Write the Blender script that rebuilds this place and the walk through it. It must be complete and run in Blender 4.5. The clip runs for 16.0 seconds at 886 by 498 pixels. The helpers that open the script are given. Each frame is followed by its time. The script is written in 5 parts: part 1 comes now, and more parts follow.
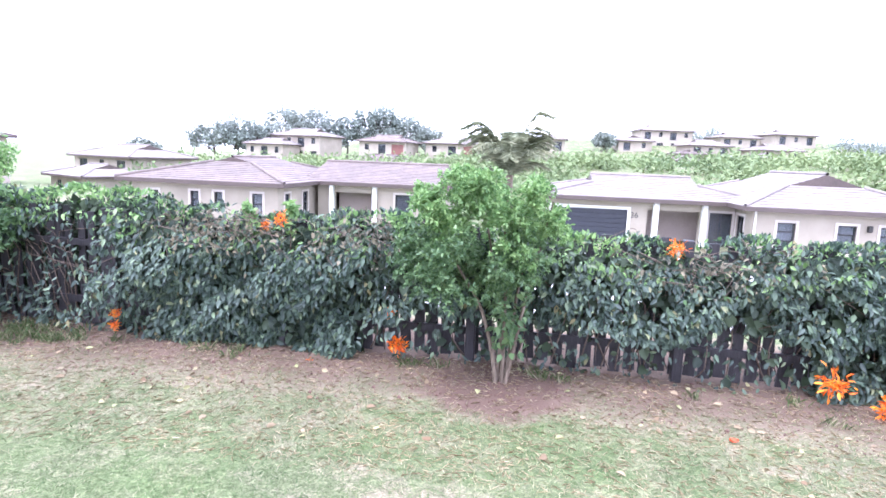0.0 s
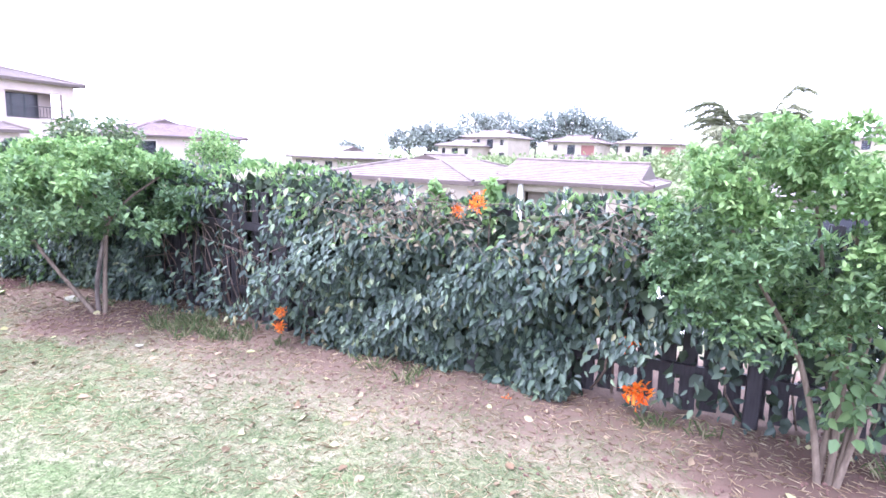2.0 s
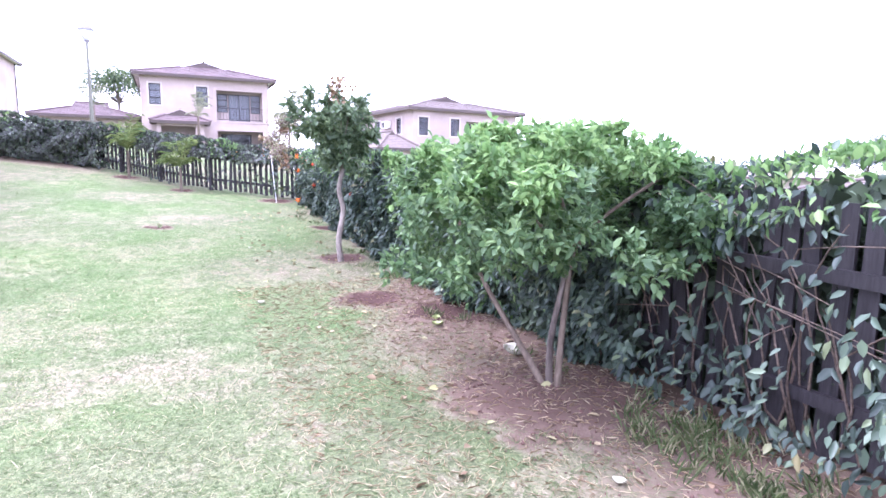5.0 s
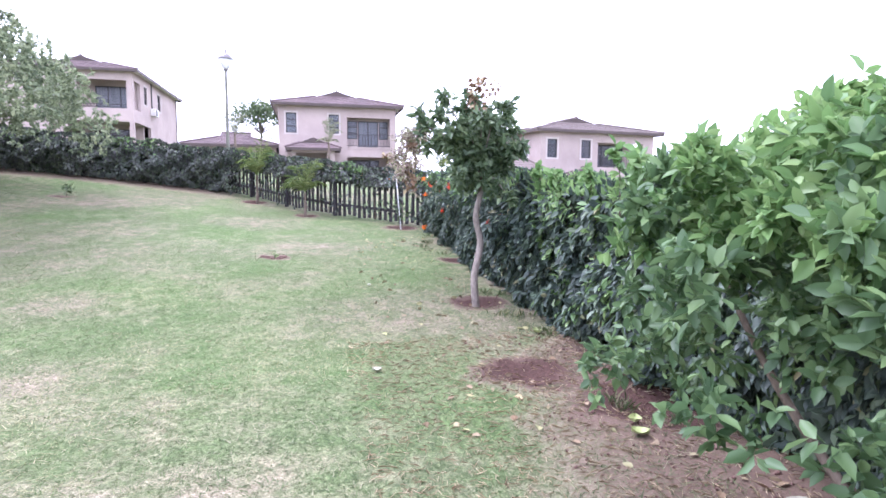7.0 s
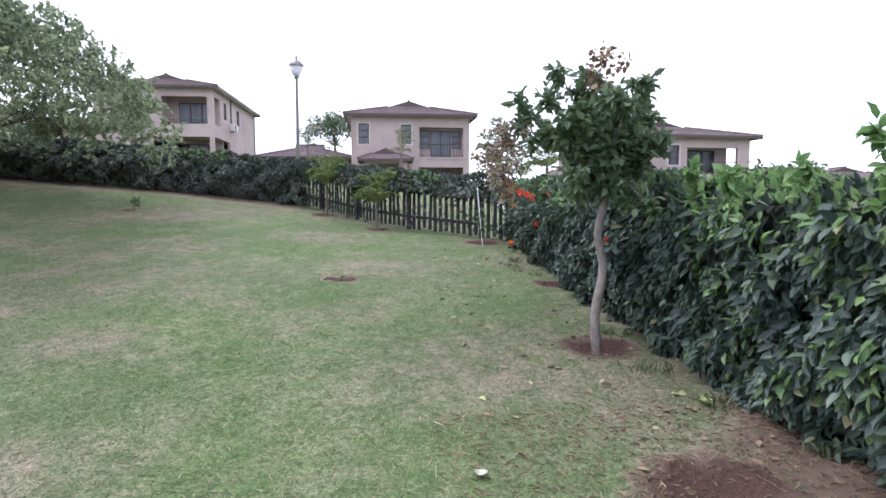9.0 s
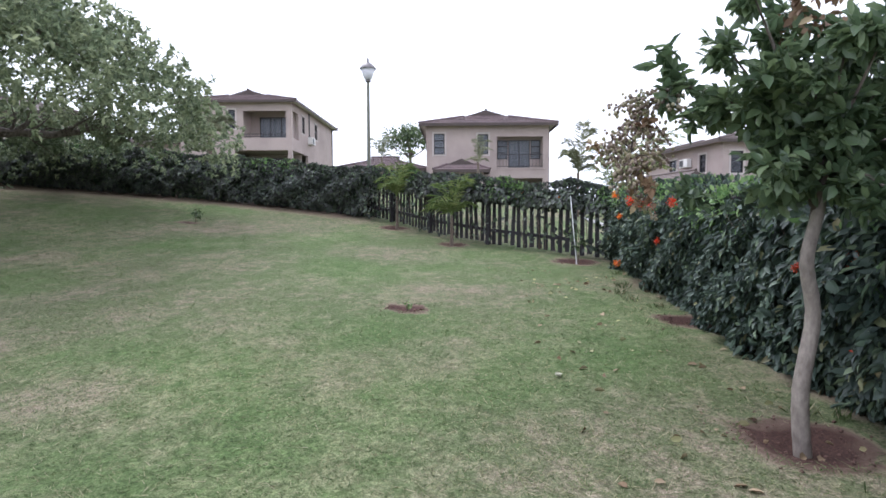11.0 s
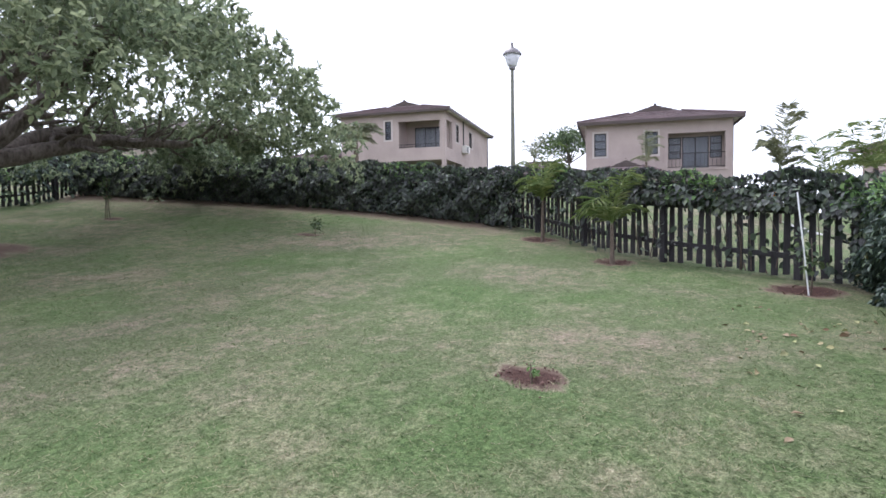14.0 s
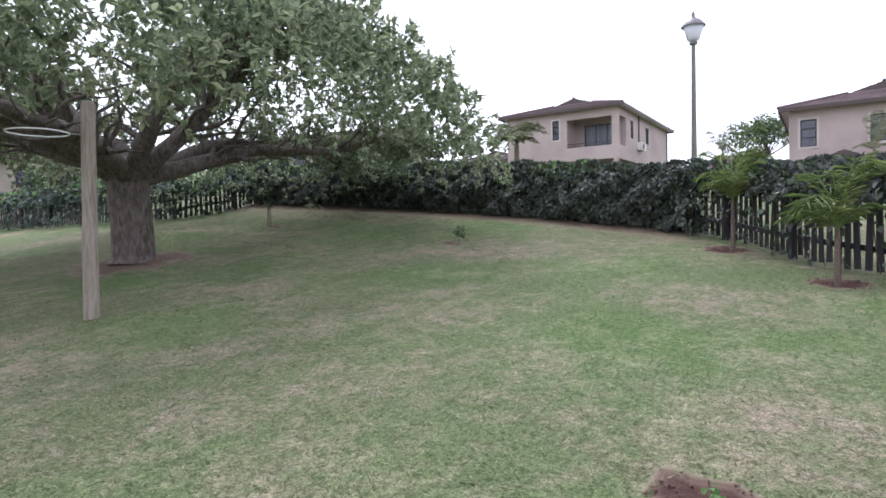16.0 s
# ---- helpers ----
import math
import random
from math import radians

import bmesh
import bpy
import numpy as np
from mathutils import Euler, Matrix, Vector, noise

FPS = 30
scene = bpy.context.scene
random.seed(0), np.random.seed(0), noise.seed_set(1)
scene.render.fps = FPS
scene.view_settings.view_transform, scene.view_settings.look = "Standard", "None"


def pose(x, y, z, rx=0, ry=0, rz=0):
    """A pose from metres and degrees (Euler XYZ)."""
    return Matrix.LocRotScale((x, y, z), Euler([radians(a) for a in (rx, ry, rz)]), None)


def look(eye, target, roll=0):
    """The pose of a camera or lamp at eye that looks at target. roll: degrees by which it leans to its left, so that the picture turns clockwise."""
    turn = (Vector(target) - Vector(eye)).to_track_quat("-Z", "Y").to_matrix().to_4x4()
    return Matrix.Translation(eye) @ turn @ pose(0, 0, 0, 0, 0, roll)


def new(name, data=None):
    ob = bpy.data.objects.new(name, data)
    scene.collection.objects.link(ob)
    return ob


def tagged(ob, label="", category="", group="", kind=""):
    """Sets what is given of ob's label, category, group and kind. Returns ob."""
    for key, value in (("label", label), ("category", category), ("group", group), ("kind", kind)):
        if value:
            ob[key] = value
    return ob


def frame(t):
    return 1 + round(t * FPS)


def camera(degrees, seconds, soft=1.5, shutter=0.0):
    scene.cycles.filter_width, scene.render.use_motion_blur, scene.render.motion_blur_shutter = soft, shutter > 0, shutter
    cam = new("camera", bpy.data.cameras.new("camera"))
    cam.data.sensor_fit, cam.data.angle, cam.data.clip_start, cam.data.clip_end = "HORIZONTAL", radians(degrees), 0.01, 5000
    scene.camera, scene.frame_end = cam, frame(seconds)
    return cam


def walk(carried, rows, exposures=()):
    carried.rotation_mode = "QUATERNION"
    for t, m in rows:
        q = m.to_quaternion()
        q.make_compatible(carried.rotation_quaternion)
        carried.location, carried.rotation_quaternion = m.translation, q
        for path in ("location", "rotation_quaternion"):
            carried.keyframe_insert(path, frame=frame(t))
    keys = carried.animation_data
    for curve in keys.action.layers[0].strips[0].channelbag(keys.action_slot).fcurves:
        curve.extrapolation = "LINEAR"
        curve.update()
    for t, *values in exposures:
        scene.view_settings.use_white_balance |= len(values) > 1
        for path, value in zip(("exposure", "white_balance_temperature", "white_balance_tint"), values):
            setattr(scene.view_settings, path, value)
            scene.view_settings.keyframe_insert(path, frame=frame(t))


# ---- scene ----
cam = camera(74.3, 16.0, soft=1.6)
PATH = [
    (0, (0.238, 0.071, 1.567), (-0.062, 2.024, 1.257), 2.2),
    (0.5, (0.072, 0.49, 1.4), (-0.301, 2.43, 1.089), 2.2),
    (1, (-0.15, 0.91, 1.292), (-0.618, 2.829, 0.981), 2.1),
    (1.5, (-0.354, 1.338, 1.266), (-1.005, 3.203, 0.949), 2.0),
    (2, (-0.574, 1.672, 1.237), (-1.459, 3.436, 0.914), 2.0),
    (2.5, (-0.924, 2.008, 1.203), (-1.983, 3.674, 0.88), 1.8),
    (3, (-1.32, 2.303, 1.164), (-2.57, 3.83, 0.84), 1.5),
    (3.5, (-1.777, 2.566, 1.12), (-3.256, 3.872, 0.798), 1.2),
    (4, (-2.207, 2.719, 1.096), (-3.812, 3.871, 0.787), 0.9),
    (4.5, (-2.711, 2.905, 1.046), (-4.428, 3.885, 0.743), 0.7),
    (5, (-3.194, 3.038, 0.958), (-4.992, 3.869, 0.677), 0.8),
    (7.5, (-5.597, 3.367, 0.896), (-7.554, 3.735, 0.704), 0.2),
    (8, (-6.011, 3.354, 0.873), (-7.981, 3.649, 0.689), -0.0),
    (8.5, (-6.455, 3.33, 0.883), (-8.43, 3.594, 0.708), 0.0),
    (9, (-6.922, 3.361, 0.895), (-8.904, 3.573, 0.728), -0.1),
    (9.5, (-7.404, 3.346, 0.864), (-9.394, 3.463, 0.71), -0.1),
    (12, (-9.824, 3.377, 0.852), (-11.813, 3.197, 0.744), -0.3),
    (12.5, (-10.319, 3.392, 0.834), (-12.296, 3.106, 0.732), -0.4),
    (13, (-10.766, 3.393, 0.853), (-12.734, 3.051, 0.755), -0.6),
    (13.5, (-11.268, 3.402, 0.859), (-13.217, 2.965, 0.767), -0.6),
    (14, (-11.681, 3.39, 0.839), (-13.594, 2.812, 0.753), -0.8),
    (14.5, (-12.13, 3.36, 0.857), (-14.011, 2.685, 0.777), -1.0),
    (15, (-12.506, 3.374, 0.887), (-14.343, 2.585, 0.811), -0.9),
    (15.5, (-12.928, 3.316, 0.886), (-14.686, 2.364, 0.814), -1.0),
    (16, (-13.309, 3.192, 0.908), (-14.975, 2.088, 0.843), -1.2),
]
EXPO = [(0, 2.5, 5380, 23), (2.0, 2.78, 5330, 29), (3.5, 2.84, 5330, 30), (5.0, 2.62, 5330, 33), (7.5, 1.88, 5520, 25), (9.0, 1.2, 5640, 18), (12.0, 1.02, 5770, 14), (16.0, 1.05, 5770, 17)]
walk(cam, [(t, look(eye, target, roll)) for t, eye, target, roll in PATH], EXPO)

# ---- light: an overcast sky with a faint wide sun ----
world = bpy.data.worlds.new("overcast_sky")
scene.world = world
world.use_nodes = True
wn = world.node_tree
wn.nodes.clear()
sky = wn.nodes.new("ShaderNodeTexSky")
sky.sky_type = 'NISHITA'
sky.sun_disc = False
sky.sun_elevation, sky.sun_rotation = radians(58), radians(200)
sky.dust_density, sky.air_density = 4.0, 1.0
dim = wn.nodes.new("ShaderNodeVectorMath")
dim.operation = 'SCALE'
dim.inputs["Scale"].default_value = 0.10
cloud = wn.nodes.new("ShaderNodeMix")
cloud.data_type = 'RGBA'
cloud.inputs["Factor"].default_value = 0.88
cloud.inputs["B"].default_value = (1.0, 1.0, 1.04, 1)
wbg = wn.nodes.new("ShaderNodeBackground")
wout = wn.nodes.new("ShaderNodeOutputWorld")
wn.links.new(sky.outputs[0], dim.inputs[0])
wn.links.new(dim.outputs[0], cloud.inputs["A"])
wn.links.new(cloud.outputs["Result"], wbg.inputs["Color"])
wn.links.new(wbg.outputs[0], wout.inputs[0])
wbg.inputs["Strength"].default_value = 1.0
sun_data = bpy.data.lights.new("sun", 'SUN')
sun_data.energy, sun_data.angle, sun_data.color = 1.0, radians(25), (1.0, 0.96, 0.9)
sun = new("sun", sun_data)
sun.matrix_world = look((0, 0, 60), (0 + 20, 0 + 26, 0))

# ---- materials ----


def shader(name):
    m = bpy.data.materials.new(name)
    m.use_nodes = True
    t = m.node_tree
    return m, t, t.nodes["Principled BSDF"]


def ramp(t, fac, stops):
    r = t.nodes.new("ShaderNodeValToRGB")
    while len(r.color_ramp.elements) < len(stops):
        r.color_ramp.elements.new(0.5)
    for e, (p, c) in zip(r.color_ramp.elements, stops):
        e.position, e.color = p, (*c, 1)
    t.links.new(fac, r.inputs[0])
    return r.outputs[0]


def coords(t, scale=(1, 1, 1)):
    g = t.nodes.new("ShaderNodeNewGeometry")
    m = t.nodes.new("ShaderNodeMapping")
    m.inputs["Scale"].default_value = scale
    t.links.new(g.outputs["Position"], m.inputs[0])
    return m.outputs[0]


def noise_tex(t, vec, scale, detail=4, rough=0.6):
    n = t.nodes.new("ShaderNodeTexNoise")
    n.inputs["Scale"].default_value, n.inputs["Detail"].default_value = scale, detail
    n.inputs["Roughness"].default_value = rough
    t.links.new(vec, n.inputs["Vector"])
    return n.outputs["Fac"]


def mixed(t, fac, a, b, mode='MIX'):
    m = t.nodes.new("ShaderNodeMix")
    m.data_type, m.blend_type = 'RGBA', mode
    for v, k in ((fac, "Factor"), (a, "A"), (b, "B")):
        if isinstance(v, (int, float)):
            m.inputs[k].default_value = v
        elif isinstance(v, tuple):
            m.inputs[k].default_value = (*v, 1)
        else:
            t.links.new(v, m.inputs[k])
    return m.outputs["Result"]


def bumped(t, p, fac, strength, dist=0.02):
    b = t.nodes.new("ShaderNodeBump")
    b.inputs["Strength"].default_value, b.inputs["Distance"].default_value = strength, dist
    t.links.new(fac, b.inputs["Height"])
    t.links.new(b.outputs[0], p.inputs["Normal"])


def plain(name, c1, c2, fine=30.0, coarse=1.5, rough=0.8, bump=0.3, metal=0.0, stretch=(1, 1, 1)):
    m, t, p = shader(name)
    v = coords(t, stretch)
    f = noise_tex(t, v, fine)
    g = noise_tex(t, v, coarse)
    a = ramp(t, f, [(0.3, c1), (0.7, c2)])
    s = ramp(t, g, [(0.3, (0.72, 0.72, 0.72)), (0.65, (1.0, 1.0, 1.0))])
    t.links.new(mixed(t, 0.8, a, s, 'MULTIPLY'), p.inputs["Base Color"])
    p.inputs["Roughness"].default_value, p.inputs["Metallic"].default_value = rough, metal
    bumped(t, p, f, bump)
    return m


def leafy(name, stops, rough=0.5, through_light=0.25, patch=0.9):
    m, t, p = shader(name)
    g = t.nodes.new("ShaderNodeNewGeometry")
    c = ramp(t, g.outputs["Random Per Island"], stops)
    n = noise_tex(t, coords(t), patch, 3)
    s = ramp(t, n, [(0.3, (0.65, 0.7, 0.65)), (0.7, (1.15, 1.1, 1.0))])
    c = mixed(t, 1.0, c, s, 'MULTIPLY')
    t.links.new(c, p.inputs["Base Color"])
    p.inputs["Roughness"].default_value = rough
    p.inputs["Specular IOR Level"].default_value = 0.38
    tr = t.nodes.new("ShaderNodeBsdfTranslucent")
    t.links.new(c, tr.inputs["Color"])
    mx = t.nodes.new("ShaderNodeMixShader")
    mx.inputs[0].default_value = through_light
    t.links.new(p.outputs[0], mx.inputs[1])
    t.links.new(tr.outputs[0], mx.inputs[2])
    t.links.new(mx.outputs[0], t.nodes["Material Output"].inputs[0])
    return m


def lawn_material():
    m, t, p = shader("lawn_and_red_soil")
    v = coords(t)
    big = noise_tex(t, v, 0.6, 9, 0.72)
    mid = noise_tex(t, v, 4.0, 8, 0.72)
    fine = noise_tex(t, v, 55.0, 3, 0.7)
    hair = noise_tex(t, coords(t, (1.0, 1.0, 0.4)), 160.0, 2, 0.6)
    green = ramp(t, fine, [(0.3, (0.058, 0.082, 0.034)), (0.7, (0.172, 0.205, 0.10))])
    straw = ramp(t, fine, [(0.3, (0.16, 0.135, 0.085)), (0.7, (0.37, 0.325, 0.235))])
    mask = ramp(t, mixed(t, 0.5, big, mid), [(0.47, (0, 0, 0)), (0.64, (0.95, 0.95, 0.95))])
    grass = mixed(t, mask, green, straw)
    grass = mixed(t, 0.8, grass, ramp(t, hair, [(0.35, (0.42, 0.42, 0.42)), (0.62, (1.25, 1.25, 1.25))]), 'MULTIPLY')
    tuft = noise_tex(t, v, 20.0, 4, 0.75)
    grass = mixed(t, 0.75, grass, ramp(t, tuft, [(0.36, (0.52, 0.56, 0.50)), (0.5, (1.0, 1.0, 1.0)), (0.64, (1.4, 1.36, 1.36))]), 'MULTIPLY')
    lush = noise_tex(t, v, 0.33, 4, 0.6)
    grass = mixed(t, 0.8, grass, ramp(t, lush, [(0.38, (1.24, 1.06, 1.26)), (0.62, (0.80, 1.02, 0.74))]), 'MULTIPLY')
    soil = ramp(t, mid, [(0.3, (0.095, 0.064, 0.049)), (0.7, (0.185, 0.135, 0.105))])
    soil = mixed(t, 0.5, soil, ramp(t, fine, [(0.35, (0.55, 0.5, 0.48)), (0.65, (1.15, 1.1, 1.1))]), 'MULTIPLY')
    at = t.nodes.new("ShaderNodeAttribute")
    at.attribute_name = "soil"
    ad = t.nodes.new("ShaderNodeMath")
    ad.operation = 'ADD'
    ad.use_clamp = False
    t.links.new(at.outputs["Fac"], ad.inputs[0])
    t.links.new(mixed(t, 0.4, mid, fine), ad.inputs[1])
    hf = t.nodes.new("ShaderNodeMath")
    hf.operation = 'MULTIPLY'
    hf.inputs[1].default_value = 0.5
    t.links.new(ad.outputs[0], hf.inputs[0])
    edge = ramp(t, hf.outputs[0], [(0.33, (0, 0, 0)), (0.43, (0.85, 0.85, 0.85))])
    sm = ramp(t, hf.outputs[0], [(0.42, (0, 0, 0)), (0.51, (1, 1, 1))])
    grass = mixed(t, edge, grass, mixed(t, 0.4, straw, soil))
    dug = ramp(t, hf.outputs[0], [(0.60, (0, 0, 0)), (0.70, (1, 1, 1))])
    dark = ramp(t, fine, [(0.3, (0.034, 0.020, 0.017)), (0.7, (0.10, 0.056, 0.045))])
    t.links.new(mixed(t, dug, mixed(t, sm, grass, soil), dark), p.inputs["Base Color"])
    p.inputs["Roughness"].default_value = 0.95
    p.inputs["Specular IOR Level"].default_value = 0.15
    bumped(t, p, fine, 0.6, 0.03)
    return m


M_GROUND = lawn_material()
M_BLADE = leafy("grass_blade", [(0.0, (0.055, 0.09, 0.033)), (0.45, (0.125, 0.175, 0.072)), (0.75, (0.22, 0.24, 0.125)), (1.0, (0.42, 0.38, 0.27))], 0.8, 0.4, 0.45)
M_STRAW = leafy("dry_straw", [(0.0, (0.20, 0.13, 0.08)), (0.5, (0.36, 0.28, 0.18)), (1.0, (0.5, 0.42, 0.3))], 0.8, 0.1)
M_HEDGE = leafy("hedge_leaf", [(0.0, (0.035, 0.053, 0.048)), (0.5, (0.068, 0.10, 0.083)), (0.85, (0.11, 0.158, 0.115)), (0.97, (0.17, 0.225, 0.135)), (1.0, (0.24, 0.21, 0.11))], 0.46, 0.18)
M_HEDGE2 = leafy("dusky_hedge_leaf", [(0.0, (0.052, 0.052, 0.056)), (0.5, (0.075, 0.085, 0.078)), (0.85, (0.09, 0.12, 0.085)), (1.0, (0.14, 0.17, 0.10))], 0.5, 0.12)
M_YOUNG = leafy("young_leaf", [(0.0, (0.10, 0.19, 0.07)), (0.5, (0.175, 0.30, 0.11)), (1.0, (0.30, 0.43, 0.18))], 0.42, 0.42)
M_CROWN = leafy("crown_leaf", [(0.0, (0.135, 0.17, 0.11)), (0.5, (0.235, 0.285, 0.18)), (1.0, (0.36, 0.40, 0.255))], 0.4, 0.62, 0.5)
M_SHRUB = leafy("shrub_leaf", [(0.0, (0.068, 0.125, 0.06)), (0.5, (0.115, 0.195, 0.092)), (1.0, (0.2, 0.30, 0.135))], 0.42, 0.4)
M_TREE = leafy("tree_leaf", [(0.0, (0.05, 0.082, 0.042)), (0.5, (0.085, 0.13, 0.06)), (1.0, (0.16, 0.21, 0.095))], 0.5, 0.25)
M_GLOSSY = leafy("glossy_leaf", [(0.0, (0.07, 0.11, 0.065)), (0.6, (0.12, 0.175, 0.095)), (1.0, (0.2, 0.265, 0.14))], 0.36, 0.4)
M_PALM = leafy("palm_leaflet", [(0.0, (0.12, 0.18, 0.06)), (0.6, (0.22, 0.29, 0.10)), (1.0, (0.36, 0.40, 0.17))], 0.5, 0.35)
# Hedge-depth shade is put into the colour of these fill leaves.
M_INNER_SHADE = leafy("shaded_inner_leaf", [(0.0, (0.03, 0.045, 0.035)), (1.0, (0.07, 0.10, 0.06))], 0.6, 0.1)
M_DRYPALM = leafy("grey_palm_leaflet", [(0.0, (0.17, 0.19, 0.12)), (1.0, (0.36, 0.37, 0.25))], 0.6, 0.2)
# Aerial haze is put into this leaf colour: pale bluish grey-green.
M_FAR_HAZE = leafy("hazed_distant_leaf", [(0.0, (0.20, 0.225, 0.22)), (1.0, (0.30, 0.335, 0.315))], 0.7, 0.2, 0.1)
M_SCRUB = leafy("hillside_scrub", [(0.0, (0.15, 0.20, 0.10)), (0.6, (0.19, 0.25, 0.12)), (1.0, (0.25, 0.30, 0.155))], 0.7, 0.25, 0.08)
M_FLOWER = leafy("orange_petal", [(0.0, (0.75, 0.12, 0.01)), (0.6, (0.9, 0.24, 0.015)), (1.0, (0.95, 0.40, 0.04))], 0.5, 0.3)
M_RED = leafy("red_petal", [(0.0, (0.65, 0.04, 0.02)), (1.0, (0.9, 0.14, 0.05))], 0.5, 0.3)
M_RUST = leafy("dry_seed_leaf", [(0.0, (0.14, 0.08, 0.05)), (0.6, (0.26, 0.17, 0.11)), (1.0, (0.36, 0.30, 0.18))], 0.7, 0.2)
M_PICKET = plain("dark_stained_wood", (0.012, 0.010, 0.013), (0.035, 0.030, 0.034), 40, 3, 0.65, 0.4, stretch=(1, 1, 0.12))
M_BARK = plain("grey_brown_bark", (0.06, 0.045, 0.038), (0.21, 0.175, 0.15), 14, 3, 0.9, 1.0, stretch=(1, 1, 0.35))
M_POD = leafy("seed_pod", [(0.0, (0.17, 0.12, 0.12)), (0.4, (0.30, 0.24, 0.20)), (0.75, (0.36, 0.33, 0.22)), (1.0, (0.24, 0.28, 0.15))], 0.55, 0.05)
M_PALEBARK = plain("pale_grey_bark", (0.17, 0.14, 0.12), (0.32, 0.28, 0.24), 25, 3, 0.9, 0.6, stretch=(1, 1, 0.5))
M_STEM = plain("pale_stem", (0.09, 0.065, 0.047), (0.20, 0.155, 0.115), 40, 4, 0.8, 0.5, stretch=(1, 1, 0.3))
M_POST = plain("weathered_pole", (0.20, 0.16, 0.12), (0.38, 0.33, 0.27), 30, 2, 0.85, 0.5, stretch=(1, 1, 0.1))
M_WALL = plain("beige_plaster", (0.39, 0.315, 0.285), (0.45, 0.37, 0.335), 25, 0.5, 0.9, 0.15)
M_CREAM = plain("cream_plaster", (0.33, 0.285, 0.23), (0.38, 0.33, 0.27), 25, 0.5, 0.9, 0.15)
M_TRIM = plain("white_plaster_trim", (0.68, 0.66, 0.62), (0.78, 0.76, 0.72), 20, 0.8, 0.85, 0.1)
M_SURROUND = plain("pale_window_surround", (0.50, 0.44, 0.40), (0.57, 0.51, 0.47), 20, 0.8, 0.85, 0.1)
M_DARK = plain("dark_bronze_frame", (0.02, 0.018, 0.018), (0.04, 0.036, 0.034), 30, 2, 0.45, 0.05)
M_FASCIA = plain("brown_fascia", (0.05, 0.035, 0.03), (0.09, 0.065, 0.055), 20, 1, 0.6, 0.1)
M_SOIL = plain("dug_red_soil", (0.09, 0.048, 0.037), (0.19, 0.11, 0.09), 25, 3, 0.95, 0.8)
M_ROAD = plain("pale_paving", (0.36, 0.35, 0.34), (0.48, 0.47, 0.45), 20, 0.3, 0.9, 0.2)
M_WHITE = plain("white_paint", (0.74, 0.74, 0.74), (0.82, 0.82, 0.8), 20, 2, 0.5, 0.05)
M_METAL = plain("green_grey_lamp_post", (0.13, 0.13, 0.10), (0.20, 0.20, 0.15), 20, 1, 0.5, 0.1, 0.3)
M_LAMPTOP = plain("lamp_cap_metal", (0.16, 0.15, 0.15), (0.24, 0.22, 0.22), 20, 1, 0.45, 0.1, 0.5)
M_GARAGE = plain("dark_garage_slats", (0.020, 0.022, 0.035), (0.035, 0.037, 0.052), 15, 1, 0.5, 0.1)
M_REDDOOR = plain("red_brown_door", (0.16, 0.062, 0.052), (0.22, 0.088, 0.072), 15, 1, 0.6, 0.1)
M_CURTAIN = plain("pale_curtain", (0.62, 0.64, 0.70), (0.80, 0.82, 0.86), 6, 3, 0.9, 0.1, stretch=(1, 1, 0.05))
M_TWIG = plain("dry_vine_stem", (0.07, 0.05, 0.04), (0.19, 0.14, 0.105), 40, 3, 0.9, 0.4)
M_WITHER = leafy("withered_leaf", [(0.0, (0.09, 0.08, 0.06)), (0.6, (0.17, 0.15, 0.11)), (1.0, (0.26, 0.22, 0.16))], 0.8, 0.15)
M_LEAFLITTER = leafy("fallen_leaf", [(0.0, (0.16, 0.10, 0.06)), (0.6, (0.34, 0.26, 0.18)), (1.0, (0.40, 0.42, 0.2))], 0.8, 0.1)


def roof_material(name, c1, c2):
    m, t, p = shader(name)
    v = coords(t)
    f = noise_tex(t, v, 8, 4)
    g = noise_tex(t, v, 0.6, 3)
    h = noise_tex(t, v, 2.2, 2)
    c = ramp(t, mixed(t, 0.5, f, h), [(0.35, c1), (0.65, c2)])
    t.links.new(mixed(t, 0.6, c, ramp(t, g, [(0.3, (0.6, 0.6, 0.62)), (0.7, (1.1, 1.05, 1.05))]), 'MULTIPLY'), p.inputs["Base Color"])
    p.inputs["Roughness"].default_value = 0.85
    bumped(t, p, f, 0.3, 0.02)
    return m


M_TILE = roof_material("brown_concrete_tile", (0.10, 0.07, 0.072), (0.165, 0.122, 0.12))
M_TILE_PINK = roof_material("faded_pink_tile", (0.12, 0.094, 0.084), (0.185, 0.152, 0.138))
M_TILE_PALE = roof_material("pale_tile", (0.17, 0.145, 0.135), (0.25, 0.22, 0.205))


def glass_material():
    m, t, p = shader("window_glass")
    p.inputs["Base Color"].default_value = (0.05, 0.06, 0.08, 1)
    p.inputs["Roughness"].default_value = 0.04
    p.inputs["Specular IOR Level"].default_value = 0.6
    tr = t.nodes.new("ShaderNodeBsdfTransparent")
    mx = t.nodes.new("ShaderNodeMixShader")
    mx.inputs[0].default_value = 0.6
    t.links.new(p.outputs[0], mx.inputs[1])
    t.links.new(tr.outputs[0], mx.inputs[2])
    t.links.new(mx.outputs[0], t.nodes["Material Output"].inputs[0])
    return m


M_GLASS = glass_material()
m_, t_, p_ = shader("frosted_lamp_bowl")
p_.inputs["Base Color"].default_value = (0.8, 0.8, 0.82, 1)
p_.inputs["Roughness"].default_value = 0.35
p_.inputs["Transmission Weight"].default_value = 0.35
M_BOWL = m_

# ---- mesh helpers ----


